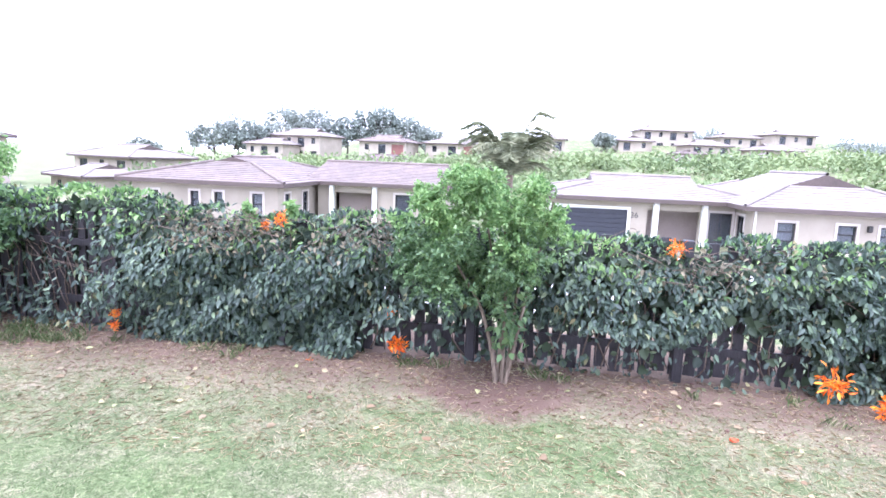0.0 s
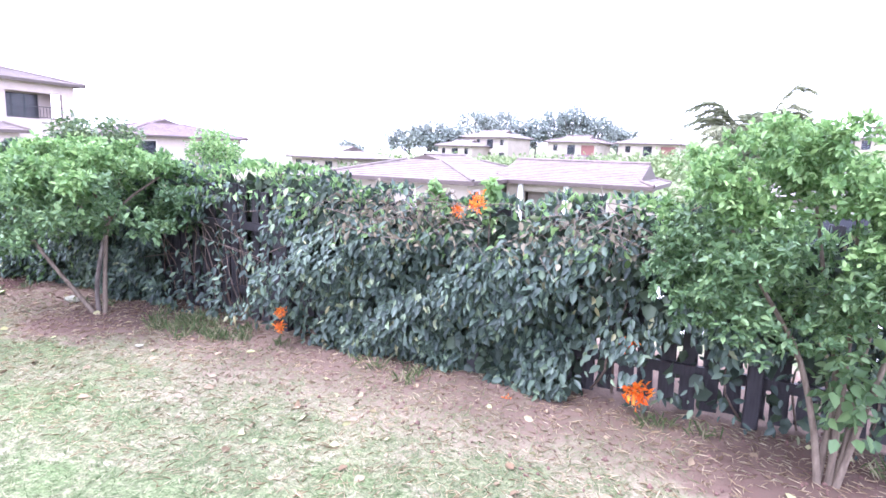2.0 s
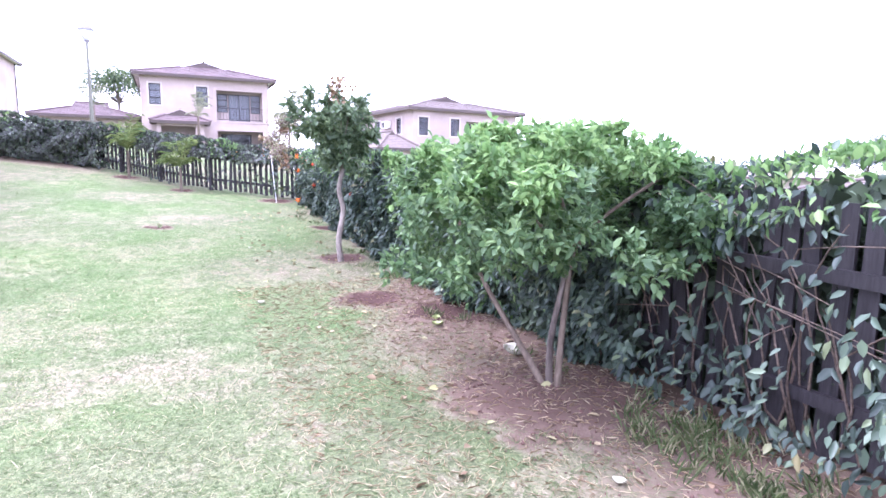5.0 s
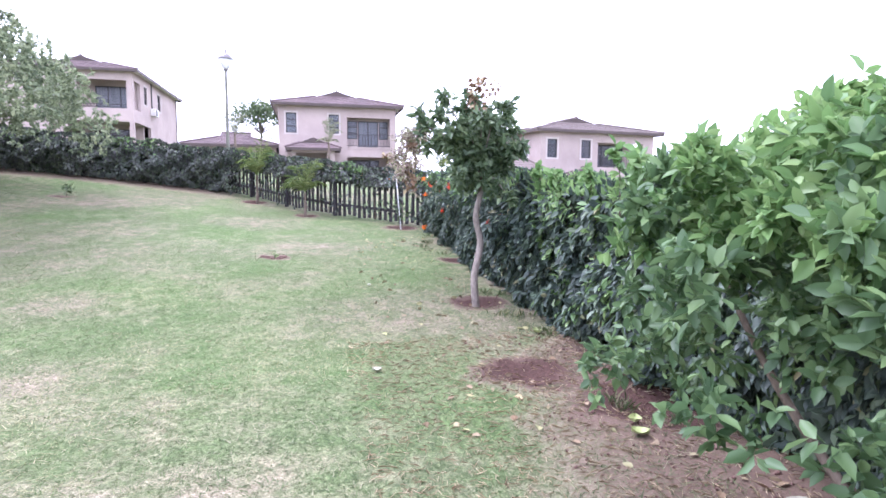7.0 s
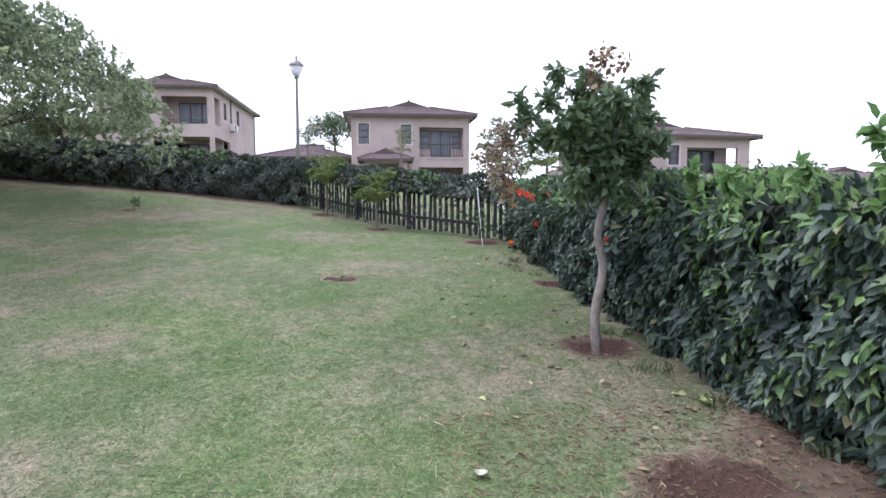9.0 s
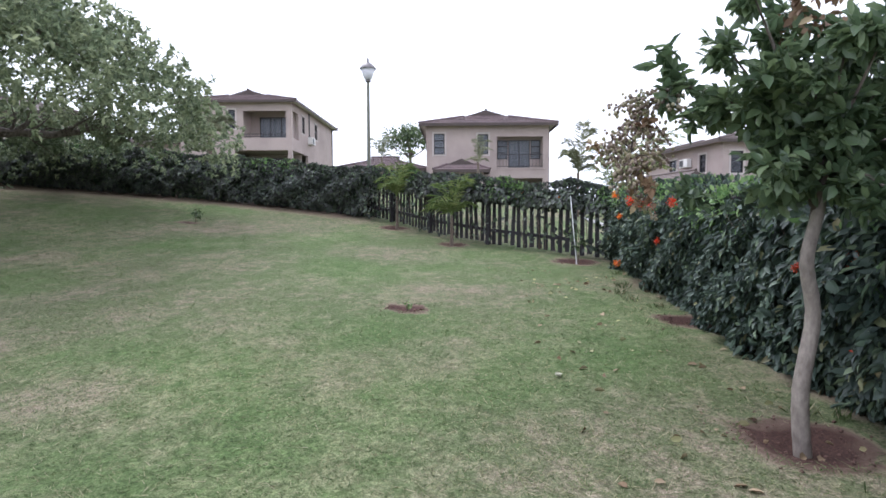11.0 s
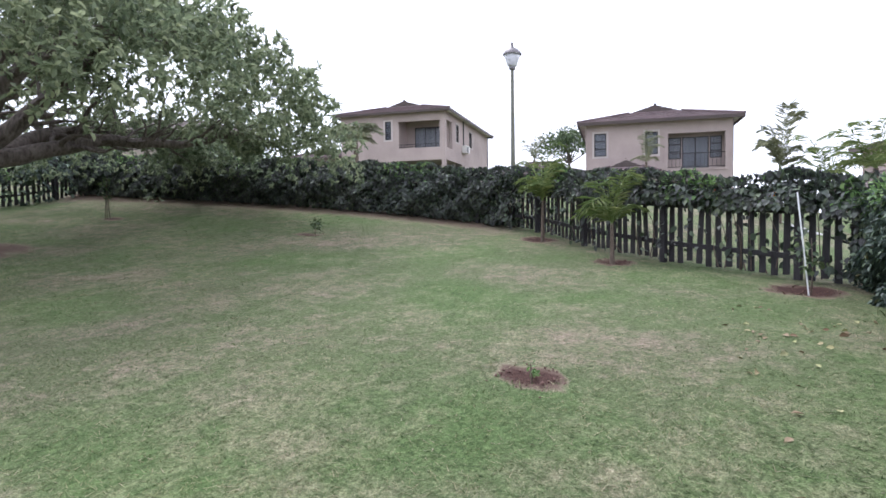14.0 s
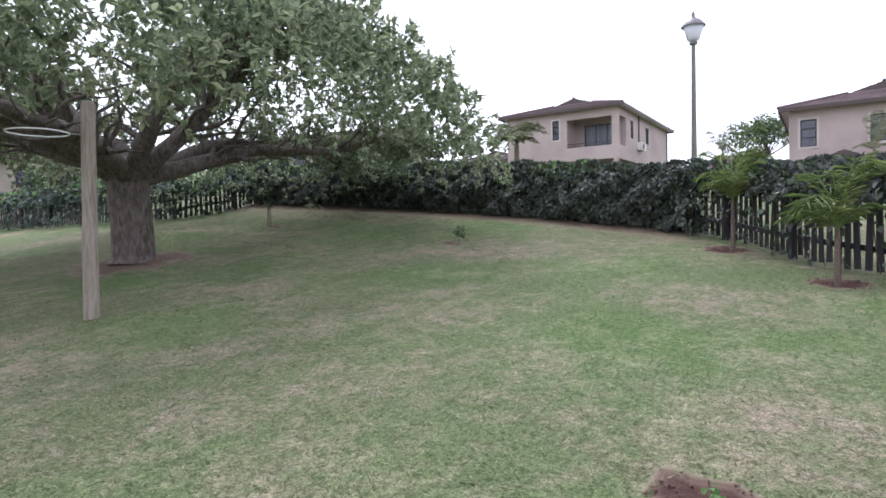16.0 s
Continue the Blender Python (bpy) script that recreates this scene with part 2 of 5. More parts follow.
def part(name, bm, material, parent=None, label="", m=None):
    me = bpy.data.meshes.new(name)
    bm.to_mesh(me)
    bm.free()
    me.materials.append(material)
    ob = new(name, me)
    if parent:
        ob.parent = parent
    if m is not None:
        ob.matrix_local = m
    if label:
        ob["label"] = label
    return ob


def arrays(name, verts, faces, material, parent=None, kind="", smooth=False):
    """A mesh from numpy arrays: verts (n,3) and faces (m,k)."""
    me = bpy.data.meshes.new(name)
    verts, faces = np.asarray(verts, np.float32), np.asarray(faces, np.int32)
    n, k = faces.shape
    me.vertices.add(len(verts))
    me.vertices.foreach_set("co", verts.ravel())
    me.loops.add(n * k)
    me.loops.foreach_set("vertex_index", faces.ravel())
    me.polygons.add(n)
    me.polygons.foreach_set("loop_start", np.arange(0, n * k, k, dtype=np.int32))
    if smooth:
        me.polygons.foreach_set("use_smooth", np.ones(n, bool))
    me.update(calc_edges=True)
    me.materials.append(material)
    ob = new(name, me)
    if parent:
        ob.parent = parent
    if kind:
        ob["kind"] = kind
    return ob


def thing(name, x, y, z, label, category, yaw=0, group="", kind=""):
    ob = new(name)
    ob.empty_display_size = 0.2
    ob.matrix_world = pose(x, y, z, 0, 0, yaw)
    return tagged(ob, label, category, group, kind)


def box(bm, x0, x1, y0, y1, z0, z1, bevel=0.0):
    r = bmesh.ops.create_cube(bm, size=1.0, matrix=Matrix.Translation(((x0 + x1) / 2, (y0 + y1) / 2, (z0 + z1) / 2)) @ Matrix.Diagonal((x1 - x0, y1 - y0, z1 - z0, 1)))
    if bevel:
        es = list({e for v in r["verts"] for e in v.link_edges})
        bmesh.ops.bevel(bm, geom=es, offset=bevel, segments=1, affect='EDGES')


def boxed(x0, x1, y0, y1, z0, z1, bevel=0.0):
    bm = bmesh.new()
    box(bm, x0, x1, y0, y1, z0, z1, bevel)
    return bm


def unit(v):
    return v / np.maximum(np.linalg.norm(v, axis=-1, keepdims=True), 1e-6)


def leaf_arrays(pos, out, size, width, rng, droop=0.3, spread=0.6, fold=0.25, face=None):
    """Pointed folded leaves: pos (n,3), out (n,3) the way that each points."""
    n = len(pos)
    d = unit(out + rng.normal(0, spread, (n, 3)) + np.array([0, 0, -droop]))
    r = rng.normal(0, 1, (n, 3)) * 0.6 + np.array([0, 0, 1.0]) if face is None else face + rng.normal(0, 0.45, (n, 3))
    side = unit(np.cross(d, r))
    up = np.cross(side, d)
    s = (size * rng.uniform(0.6, 1.3, n))[:, None]
    w = s * width
    lift = w * fold
    base = pos
    tip = pos + d * s - up * s * 0.12
    m1, m2 = pos + d * s * 0.3, pos + d * s * 0.68
    v = np.stack([base, m1 + side * w + up * lift, m2 + side * w * 0.8 + up * lift, tip, m2 - side * w * 0.8 + up * lift, m1 - side * w + up * lift], 1).reshape(-1, 3)
    i = np.arange(n)[:, None] * 6
    f = np.concatenate([i + np.array([[0, 1, 2, 3]]), i + np.array([[0, 3, 4, 5]])], 1).reshape(-1, 4)
    return v, f


def tube_arrays(path, radii, sides=8):
    path, radii = np.asarray(path, float), np.asarray(radii, float)
    tan = unit(np.gradient(path, axis=0))
    ref = np.array([0.31, 0.17, 0.0]) + np.array([0, 0, 1.0]) * (np.abs(tan[:, 2:3]) < 0.8) + np.array([1.0, 0, 0]) * (np.abs(tan[:, 2:3]) >= 0.8)
    ref = np.broadcast_to(ref[0], tan.shape)
    a = unit(np.cross(tan, ref))
    b = np.cross(tan, a)
    th = np.linspace(0, 2 * math.pi, sides, endpoint=False)
    ring = path[:, None] + radii[:, None, None] * (np.cos(th)[None, :, None] * a[:, None] + np.sin(th)[None, :, None] * b[:, None])
    n = len(path)
    v = ring.reshape(-1, 3)
    k = np.arange(sides)
    f = []
    for i in range(n - 1):
        f.append(np.stack([i * sides + k, i * sides + (k + 1) % sides, (i + 1) * sides + (k + 1) % sides, (i + 1) * sides + k], 1))
    return v, np.concatenate(f)


def join(pieces):
    vs, fs, o = [], [], 0
    for v, f in pieces:
        vs.append(v)
        fs.append(f + o)
        o += len(v)
    return np.concatenate(vs), np.concatenate(fs)


def curve(points, n=10):
    """A smooth path through a few points."""
    p = np.asarray(points, float)
    u = np.linspace(0, len(p) - 1, n)
    i = np.clip(u.astype(int), 0, len(p) - 2)
    f = (u - i)[:, None]
    q = np.concatenate([2 * p[:1] - p[1:2], p, 2 * p[-1:] - p[-2:-1]])
    a, b, c, d = q[i], q[i + 1], q[i + 2], q[i + 3]
    return 0.5 * (2 * b + (c - a) * f + (2 * a - 5 * b + 4 * c - d) * f ** 2 + (3 * b - a - 3 * c + d) * f ** 3)


def waves(x, y, seed=0):
    """A cheap smooth noise in about -1..1."""
    return (np.sin(1.7 * x + 2.3 * y + seed) + np.sin(-2.9 * x + 1.3 * y + 2.1 * seed + 1) + np.sin(4.1 * x + 3.7 * y + 0.7 * seed + 2) * 0.7 + np.sin(7.3 * x - 5.9 * y + 1.3 * seed) * 0.5) / 3.2


def smooth(a, b, x):
    t = np.clip((np.asarray(x, float) - a) / (b - a), 0, 1)
    return t * t * (3 - 2 * t)


# ---- the ground ----


def lawn_height(x, y):
    r = np.maximum(0, -11 - x) / 10
    v = y / 10
    return -0.711 + 0.186 * v + 0.686 * r + 0.187 * r * r - 0.525 * r * v + 0.765 * np.exp(-((x - 1) / 4.5) ** 2 - ((y + 1) / 3.5) ** 2)


def terrain(x, y):
    x, y = np.asarray(x, float), np.asarray(y, float)
    z = lawn_height(np.clip(x, -29, 10), np.clip(y, -18, 7))
    north = -2.5 + smooth(-95, -45, x) * (3.2 * smooth(48, 85, y) + 8.0 * smooth(122, 188, y)) + 0.036 * np.clip(x, -80, 40) * smooth(45, 82, y) + 0.6 * waves(x * 0.05, y * 0.05, 3) * smooth(45, 60, y)
    z = z + (north - z) * smooth(7.2, 15, y)
    west = 2.5 - 0.115 * np.clip(y, -30, 42)
    z = z + (west - z) * smooth(-29, -42, x) * smooth(60, 44, y)
    return z


# Entry (-8.75, 5.7): dark trench soil with the hedge's shade put into it.
HOLES = [(-16.1, 2.74, 0.21), (-12.36, 5.47, 0.32), (-9.66, 5.1, 0.33), (-15.55, 6.0, 0.26), (-20.14, 5.66, 0.33), (-22.0, 3.27, 0.26), (-24.42, 1.7, 0.28), (-23.7, -3.3, 0.2), (-24.55, -10.2, 0.22), (-8.75, 5.7, 0.42), (-6.38, 5.35, 0.6), (0.0, 5.33, 0.6), (-20.0, -9.1, 1.0)]


def hole_shape(x, y):
    z = np.zeros_like(np.asarray(x, float))
    for hx, hy, r in HOLES[:10]:
        d = np.hypot(x - hx, y - hy) / r
        z = z - 0.10 * np.exp(-(d / 0.6) ** 2) + 0.025 * np.exp(-((d - 1.05) / 0.25) ** 2)
    for hx, hy, r in HOLES[10:]:
        z = z + 0.08 * np.exp(-((x - hx) ** 2 + (y - hy) ** 2) / (r * 1.2) ** 2)
    return z


def ground_z(x, y):
    return float(terrain(x, y) + hole_shape(x, y) + 0.012 * waves(x * 2.0, y * 2.0, 5))


RUN1 = curve([(7.0, 6.1), (0.0, 6.15), (-8.0, 6.25), (-15.0, 6.4), (-20.6, 6.75)], 120)
RUN2 = curve([(-20.6, 6.75), (-22.9, 3.6), (-26.2, 1.0), (-27.8, -3.5), (-28.2, -9.0), (-28.0, -15.0)], 160)
RUN3 = curve([(-28.0, -15.0), (-25.6, -15.2), (-24.3, -17.5), (-23.8, -22.0), (-23.4, -30.0)], 120)


def ground_sheet():
    def axis(lo, hi, step, far):
        core = np.arange(lo, hi + step / 2, step)
        grow = [1.0, 2.0, 3.5, 5.5, 8, 11, 15, 19, 24, 30, 37, 45, 54, 64, 75, 88, 103, 120, 140, 165, 200, 260, 360, 520, 800, 1300, 2200]
        grow = np.array([g for g in grow if g < far])
        return np.concatenate([lo - grow[::-1], core, hi + grow])
    xs, ys = axis(-30, 5, 0.16, 3000), axis(-2, 7.4, 0.13, 3000)
    extra = np.arange(-20, -2.4, 0.5)
    ys = np.unique(np.concatenate([ys, extra]))
    X, Y = np.meshgrid(xs, ys)
    Z = terrain(X, Y) + hole_shape(X, Y) + 0.012 * waves(X * 2.0, Y * 2.0, 5)
    v = np.stack([X, Y, Z], -1).reshape(-1, 3)
    nx, ny = len(xs), len(ys)
    i = (np.arange(ny - 1)[:, None] * nx + np.arange(nx - 1)[None]).ravel()
    f = np.stack([i, i + 1, i + nx + 1, i + nx], 1)
    ob = arrays("ground", v, f, M_GROUND, smooth=True)
    x, y = v[:, 0], v[:, 1]
    fence_y = np.interp(x, RUN1[::-1, 0], RUN1[::-1, 1])
    width = 0.05 + 0.62 * smooth(-11.5, -9.5, x) + 0.25 * np.exp(-((x + 7.6) / 1.6) ** 2) + 0.14 * waves(x * 0.8, 0 * x, 1) + 0.10 * waves(x * 2.6, y * 1.4, 4)
    s = smooth(width + 0.55 + 0.95 * smooth(-11.0, -9.5, x), width - 0.1, fence_y - y) * (y < 7.4) * (x > -21)
    d2 = np.min(np.hypot(x[:, None] - RUN2[None, ::6, 0], y[:, None] - RUN2[None, ::6, 1]), 1)
    s = np.maximum(s, 0.9 * smooth(1.9, 0.5, d2) * (x < -20) * (1 - 0.8 * smooth(-0.5, 2.0, y)))
    s *= 0.53
    for hx, hy, r in HOLES:
        d = np.hypot(x - hx, y - hy) * (1 + 0.22 * waves(x * 4, y * 4, hx))
        s = np.maximum(s, 0.52 * smooth(r * 1.6, r * 0.9, d))
        if r < 0.45 or r == 0.6:
            s = np.maximum(s, (0.98 if r < 0.45 else 0.78) * smooth(r * 1.5, r * 0.9, d))
    at = ob.data.attributes.new("soil", 'FLOAT', 'POINT')
    at.data.foreach_set("value", s.astype(np.float32))
    return tagged(ob, "mown lawn with dry patches and bare red soil beside the hedge", "ground", kind="structure")


ground_sheet()


def road_sheet():
    xs, ys = np.arange(-34, 40, 1.0), np.arange(8.6, 27.5, 0.7)
    X, Y = np.meshgrid(xs, ys)
    v = np.stack([X, Y, terrain(X, Y) + 0.05], -1).reshape(-1, 3)
    nx = len(xs)
    i = (np.arange(len(ys) - 1)[:, None] * nx + np.arange(nx - 1)[None]).ravel()
    ob = arrays("road", v, np.stack([i, i + 1, i + nx + 1, i + nx], 1), M_ROAD, smooth=True)
    return tagged(ob, "pale paved driveway and street beyond the fence", "road", kind="structure")


road_sheet()

# ---- houses ----


def wall_run(bm, m, length, z0, z1, thick, holes):
    """A straight wall along local x from 0, its outer face at y=0, with holes (x0, x1, z0, z1) through it."""
    xs = sorted({0, length, *[h[0] for h in holes], *[h[1] for h in holes]})
    zs = sorted({z0, z1, *[h[2] for h in holes], *[h[3] for h in holes]})
    b2 = bmesh.new()
    for a, b in zip(xs, xs[1:]):
        run = None
        for c, d in zip(zs, zs[1:]):
            cx, cz = (a + b) / 2, (c + d) / 2
            solid = not any(h[0] < cx < h[1] and h[2] < cz < h[3] for h in holes)
            if solid and run:
                run[1] = d
            elif solid:
                run = [c, d]
            if run and (not solid or d == zs[-1]):
                box(b2, a, b, 0, thick, run[0], run[1])
                run = None
    bmesh.ops.transform(b2, matrix=m, verts=b2.verts)
    me = bpy.data.meshes.new("tmp")
    b2.to_mesh(me)
    b2.free()
    bm.from_mesh(me)
    bpy.data.meshes.remove(me)


def side_frames(x0, x1, y0, y1):
    return {"front": (pose(x0, y0, 0), x1 - x0), "right": (pose(x1, y0, 0, 0, 0, 90), y1 - y0),
            "back": (pose(x1, y1, 0, 0, 0, 180), x1 - x0), "left": (pose(x0, y1, 0, 0, 0, -90), y1 - y0)}


def frame_grid(bm, xs, zs, solid, y0, y1):
    """Welded boxes filling those cells of a grid that solid(i, k) names."""
    b2 = bmesh.new()
    for i, (a, b) in enumerate(zip(xs, xs[1:])):
        for k, (c, d) in enumerate(zip(zs, zs[1:])):
            if solid(i, k):
                box(b2, a, b, y0, y1, c, d)
    bmesh.ops.remove_doubles(b2, verts=b2.verts, dist=0.0005)
    me = bpy.data.meshes.new("tmp")
    b2.to_mesh(me)
    b2.free()
    bm.from_mesh(me)
    bpy.data.meshes.remove(me)


def window(house, m, x, z, w, h, bars=(1, 2), trim=True, curtain=False, leaf="window"):
    """A framed window with panes in the hole at x, z of a wall whose pose is m."""
    nx, nz = bars
    e = 0.06

    def steps(a, size, n):
        out = [a, a + e]
        for k in range(1, n):
            out += [a + size * k / n - 0.03, a + size * k / n + 0.03]
        return out + [a + size - e, a + size]
    bm = bmesh.new()
    frame_grid(bm, steps(x, w, nx), steps(z, h, nz), lambda i, k: i % 2 == 0 or k % 2 == 0, 0.06, 0.14)
    win = part(leaf, bm, M_DARK, house, "dark bronze framed window", m)
    for i in range(nx):
        for k in range(nz):
            part("pane", boxed(x + w * i / nx + 0.03, x + w * (i + 1) / nx - 0.03, 0.095, 0.105, z + h * k / nz + 0.03, z + h * (k + 1) / nz - 0.03), M_GLASS, win)
    if curtain:
        n = max(4, int(w / 0.09))
        us = np.linspace(x + 0.05, x + w - 0.05, n * 2 + 1)
        ys = 0.2 + 0.03 * (np.arange(n * 2 + 1) % 2)
        v = np.concatenate([np.stack([us, ys, 0 * us + zz], 1) for zz in (z + 0.05, z + h - 0.05)])
        i = np.arange(n * 2)
        arrays("curtain", v, np.stack([i, i + 1, i + n * 2 + 2, i + n * 2 + 1], 1), M_CURTAIN, win)["label"] = "pale drawn curtain"
    if trim:
        q = 0.12
        bm = bmesh.new()
        frame_grid(bm, [x - q, x, x + w, x + w + q], [z - q, z, z + h, z + h + q], lambda i, k: (i, k) != (1, 1), -0.035, -0.003)
        part("surround", bm, M_SURROUND, win, "pale plaster surround")
    return win


def roof(house, x0, x1, y0, y1, z, rise, along, material, gab=0.62, over=0.6, courses=14, label="tiled hip roof"):
    """A hip roof with small gablets at the ridge's ends, laid in stepped courses. along: the ridge's way, 'x' or 'y'."""
    x0, x1, y0, y1 = x0 - over, x1 + over, y0 - over, y1 + over
    W, D = (x1 - x0, y1 - y0) if along == 'y' else (y1 - y0, x1 - x0)
    bm, gbs = bmesh.new(), (bmesh.new(), bmesh.new())
    half = W / 2
    lip = 0.035

    def rect(s, h):
        e = min(s, half * gab)
        pts = [(-half + s, e), (half - s, e), (half - s, D - e), (-half + s, D - e)]
        if along == 'y':
            return [Vector((x0 + half + a, y0 + b, h)) for a, b in pts]
        return [Vector((x0 + b, y0 + half - a, h)) for a, b in pts]
    for k in range(courses):
        s0, s1 = half * k / courses, half * (k + 1) / courses
        a, b = rect(s0, z + rise * k / courses + lip), rect(min(s1, half - 0.02), z + rise * (k + 1) / courses)
        lo = rect(s0, z + rise * k / courses)
        for i in range(4):
            j = (i + 1) % 4
            target = gbs[i // 2] if (i in (0, 2) and s0 >= half * gab - 1e-6) else bm
            target.faces.new([target.verts.new(p) for p in (a[i], a[j], b[j], b[i])])
            target.faces.new([target.verts.new(p) for p in (lo[i], lo[j], a[j], a[i])])
    r = part("roof", bm, material, house, label)
    for gb in gbs:
        bmesh.ops.remove_doubles(gb, verts=gb.verts, dist=0.002)
        if gb.faces:
            part("gablet", gb, M_FASCIA, r, "dark gablet vent")
        else:
            gb.free()
    bm = bmesh.new()
    box(bm, x0 + 0.05, x1 - 0.05, y0 + 0.05, y1 - 0.05, z - 0.03, z - 0.01)
    part("soffit", bm, M_TRIM, r)
    for n, (a, b, c, d) in {"front": (x0, x1, y0, y0 + 0.05), "back": (x0, x1, y1 - 0.05, y1), "left": (x0, x0 + 0.05, y0 + 0.05, y1 - 0.05), "right": (x1 - 0.05, x1, y0 + 0.05, y1 - 0.05)}.items():
        part("fascia", boxed(a, b, c, d, z - 0.2, z - 0.002), M_FASCIA, r)
    # ridge and hip caps
    caps = []
    top0, top1 = rect(half - 0.02, z + rise + 0.05), None
    caps.append(((top0[0] + top0[1]) / 2, (top0[2] + top0[3]) / 2))
    e0, e1 = rect(0, z + 0.05), rect(half * gab, z + rise * gab + 0.05)
    for i in range(4):
        caps.append((e0[i], e1[i]))
    for p, q in caps:
        v, f = tube_arrays([tuple(p), tuple(p + (q - p) * 0.5), tuple(q)], [0.09] * 3, 6)
        arrays("ridge_cap", v, f, material, r)
    return r


def walls(house, x0, x1, y0, y1, z0, z1, holes, label="beige plastered wall", thick=0.25, mat_=None):
    """Four walls round a block; holes: side -> list of (x0, x1, z0, z1) along that side."""
    bm = bmesh.new()
    fr = side_frames(x0, x1, y0, y1)
    for s, (m, L) in fr.items():
        inset = thick if s in ("left", "right") else 0.0
        hs = [(a - inset, b - inset, c, d) for a, b, c, d in holes.get(s, [])]
        wall_run(bm, m @ pose(inset, 0, 0), L - 2 * inset, z0, z1, thick, hs)
    bmesh.ops.remove_doubles(bm, verts=bm.verts, dist=0.001)
    w = part("wall", bm, mat_ or M_WALL, house, label)
    return fr, w


def railing(house, m, x0, x1, z, h=1.0):
    top = part("railing", boxed(x0, x1, 0.02, 0.07, z + h - 0.05, z + h), M_DARK, house, "dark metal balcony railing", m)
    part("lower_rail", boxed(x0, x1, 0.03, 0.06, z + 0.08, z + 0.12), M_DARK, top)
    n = int((x1 - x0) / 0.24)
    me = bpy.data.meshes.new("baluster")
    bm = boxed(-0.012, 0.012, 0.033, 0.057, z + 0.12, z + h - 0.05)
    bm.to_mesh(me)
    bm.free()
    me.materials.append(M_DARK)
    for k in range(n + 1):
        ob = new("baluster", me)
        ob.parent = top
        ob.matrix_local = pose(x0 + (x1 - x0) * k / n, 0, 0)
    return top


def slab(house, x0, x1, y0, y1, z, name="floor_slab", mat_=None):
    return part(name, boxed(x0, x1, y0, y1, z - 0.2, z), mat_ or M_WALL, house)


def house_b():
    """Double-storey villa behind the picket fence; its front looks along +x."""
    h = thing("house", -53.1, 5.8, 2.0, "double-storey beige villa with brown tiled roof and balcony", "house", 90)
    # local x runs along world y, local y into the house
    fr, w = walls(h, -4.55, 4.55, 0, 11, -1.5, 5.45, {
        "front": [(0.5, 1.3, 3.25, 4.8), (3.78, 4.58, 3.25, 4.75), (5.2, 8.65, 2.25, 4.55), (5.2, 8.65, -1.0, 1.45)],
        "left": [(7.0, 8.2, 3.4, 4.9), (2.0, 3.0, 3.4, 4.9)], "right": [(3.0, 4.2, 3.4, 4.9)]})
    m = fr["front"][0]
    window(h, m, 0.5, 3.25, 0.8, 1.55, (1, 3), curtain=True)
    window(h, m, 3.78, 3.25, 0.8, 1.5, (1, 3), curtain=True)
    window(h, fr["right"][0], 3.0, 3.4, 1.2, 1.5, (2, 2))
    bm = bmesh.new()
    frame_grid(bm, [4.95, 5.2, 8.65, 8.9], [2.1, 2.25, 4.55, 4.72], lambda i, k: (i, k) != (1, 1), -0.06, -0.003)
    part("surround", bm, M_WALL, h, "raised plaster surround", m)
    railing(h, m, 5.2, 8.65, 2.25)
    deep = m @ pose(0, 0.9, 0)
    window(h, deep, 5.3, 2.95, 0.8, 1.45, (1, 3), trim=False, curtain=True)
    window(h, deep, 6.15, 2.3, 1.65, 2.1, (2, 1), trim=False, curtain=True, leaf="balcony_door")
    window(h, deep, 7.85, 2.95, 0.75, 1.45, (1, 3), trim=False, curtain=True)
    bm = bmesh.new()
    wall_run(bm, deep, 9.1, 2.2, 5.4, 0.2, [(5.3, 6.1, 2.95, 4.4), (6.15, 7.8, 2.3, 4.4), (7.85, 8.6, 2.95, 4.4)])
    part("balcony_wall", bm, M_WALL, h)
    slab(h, -4.3, 4.3, 0.26, 10.7, 2.2)
    bm = bmesh.new()
    wall_run(bm, m @ pose(0, 2.0, 0), 9.1, -1, 2.0, 0.2, [(5.6, 8.0, -0.9, 1.3)])
    part("veranda_wall", bm, M_WALL, h)
    window(h, m @ pose(0, 2.0, 0), 5.6, -0.9, 2.4, 2.2, (3, 1), trim=False)
    roof(h, -4.55, 4.55, 0, 11, 5.5, 1.5, 'y', M_TILE, 0.66, label="brown tiled hip roof with gablet")
    part("downpipe", boxed(-4.61, -4.53, -0.09, -0.01, -1, 5.4), M_WALL, h)
    part("downpipe", boxed(4.57, 4.65, 0.4, 0.48, -1, 5.4), M_DARK, h, "dark downpipe")
    # low garage wing and porch roof
    walls(h, -11.5, -4.9, 2.0, 9.0, -2.0, 2.3, {"front": [(1.0, 3.5, -0.5, 1.9)]})
    window(h, pose(-11.5, 2.0, 0), 1.0, -0.5, 2.5, 2.4, (1, 4), trim=False, leaf="garage_door")
    roof(h, -11.5, -5.2, 2.0, 9.0, 2.35, 1.2, 'x', M_TILE, label="low brown tiled wing roof")
    walls(h, -3.6, -0.4, -2.0, -0.05, -1.5, 1.9, {"front": [(0.3, 2.6, -1.0, 1.6)]})
    roof(h, -3.6, -0.4, -2.0, -0.6, 1.95, 0.85, 'y', M_TILE, 0.5, 0.45, 6, label="small tiled porch roof")
    return h


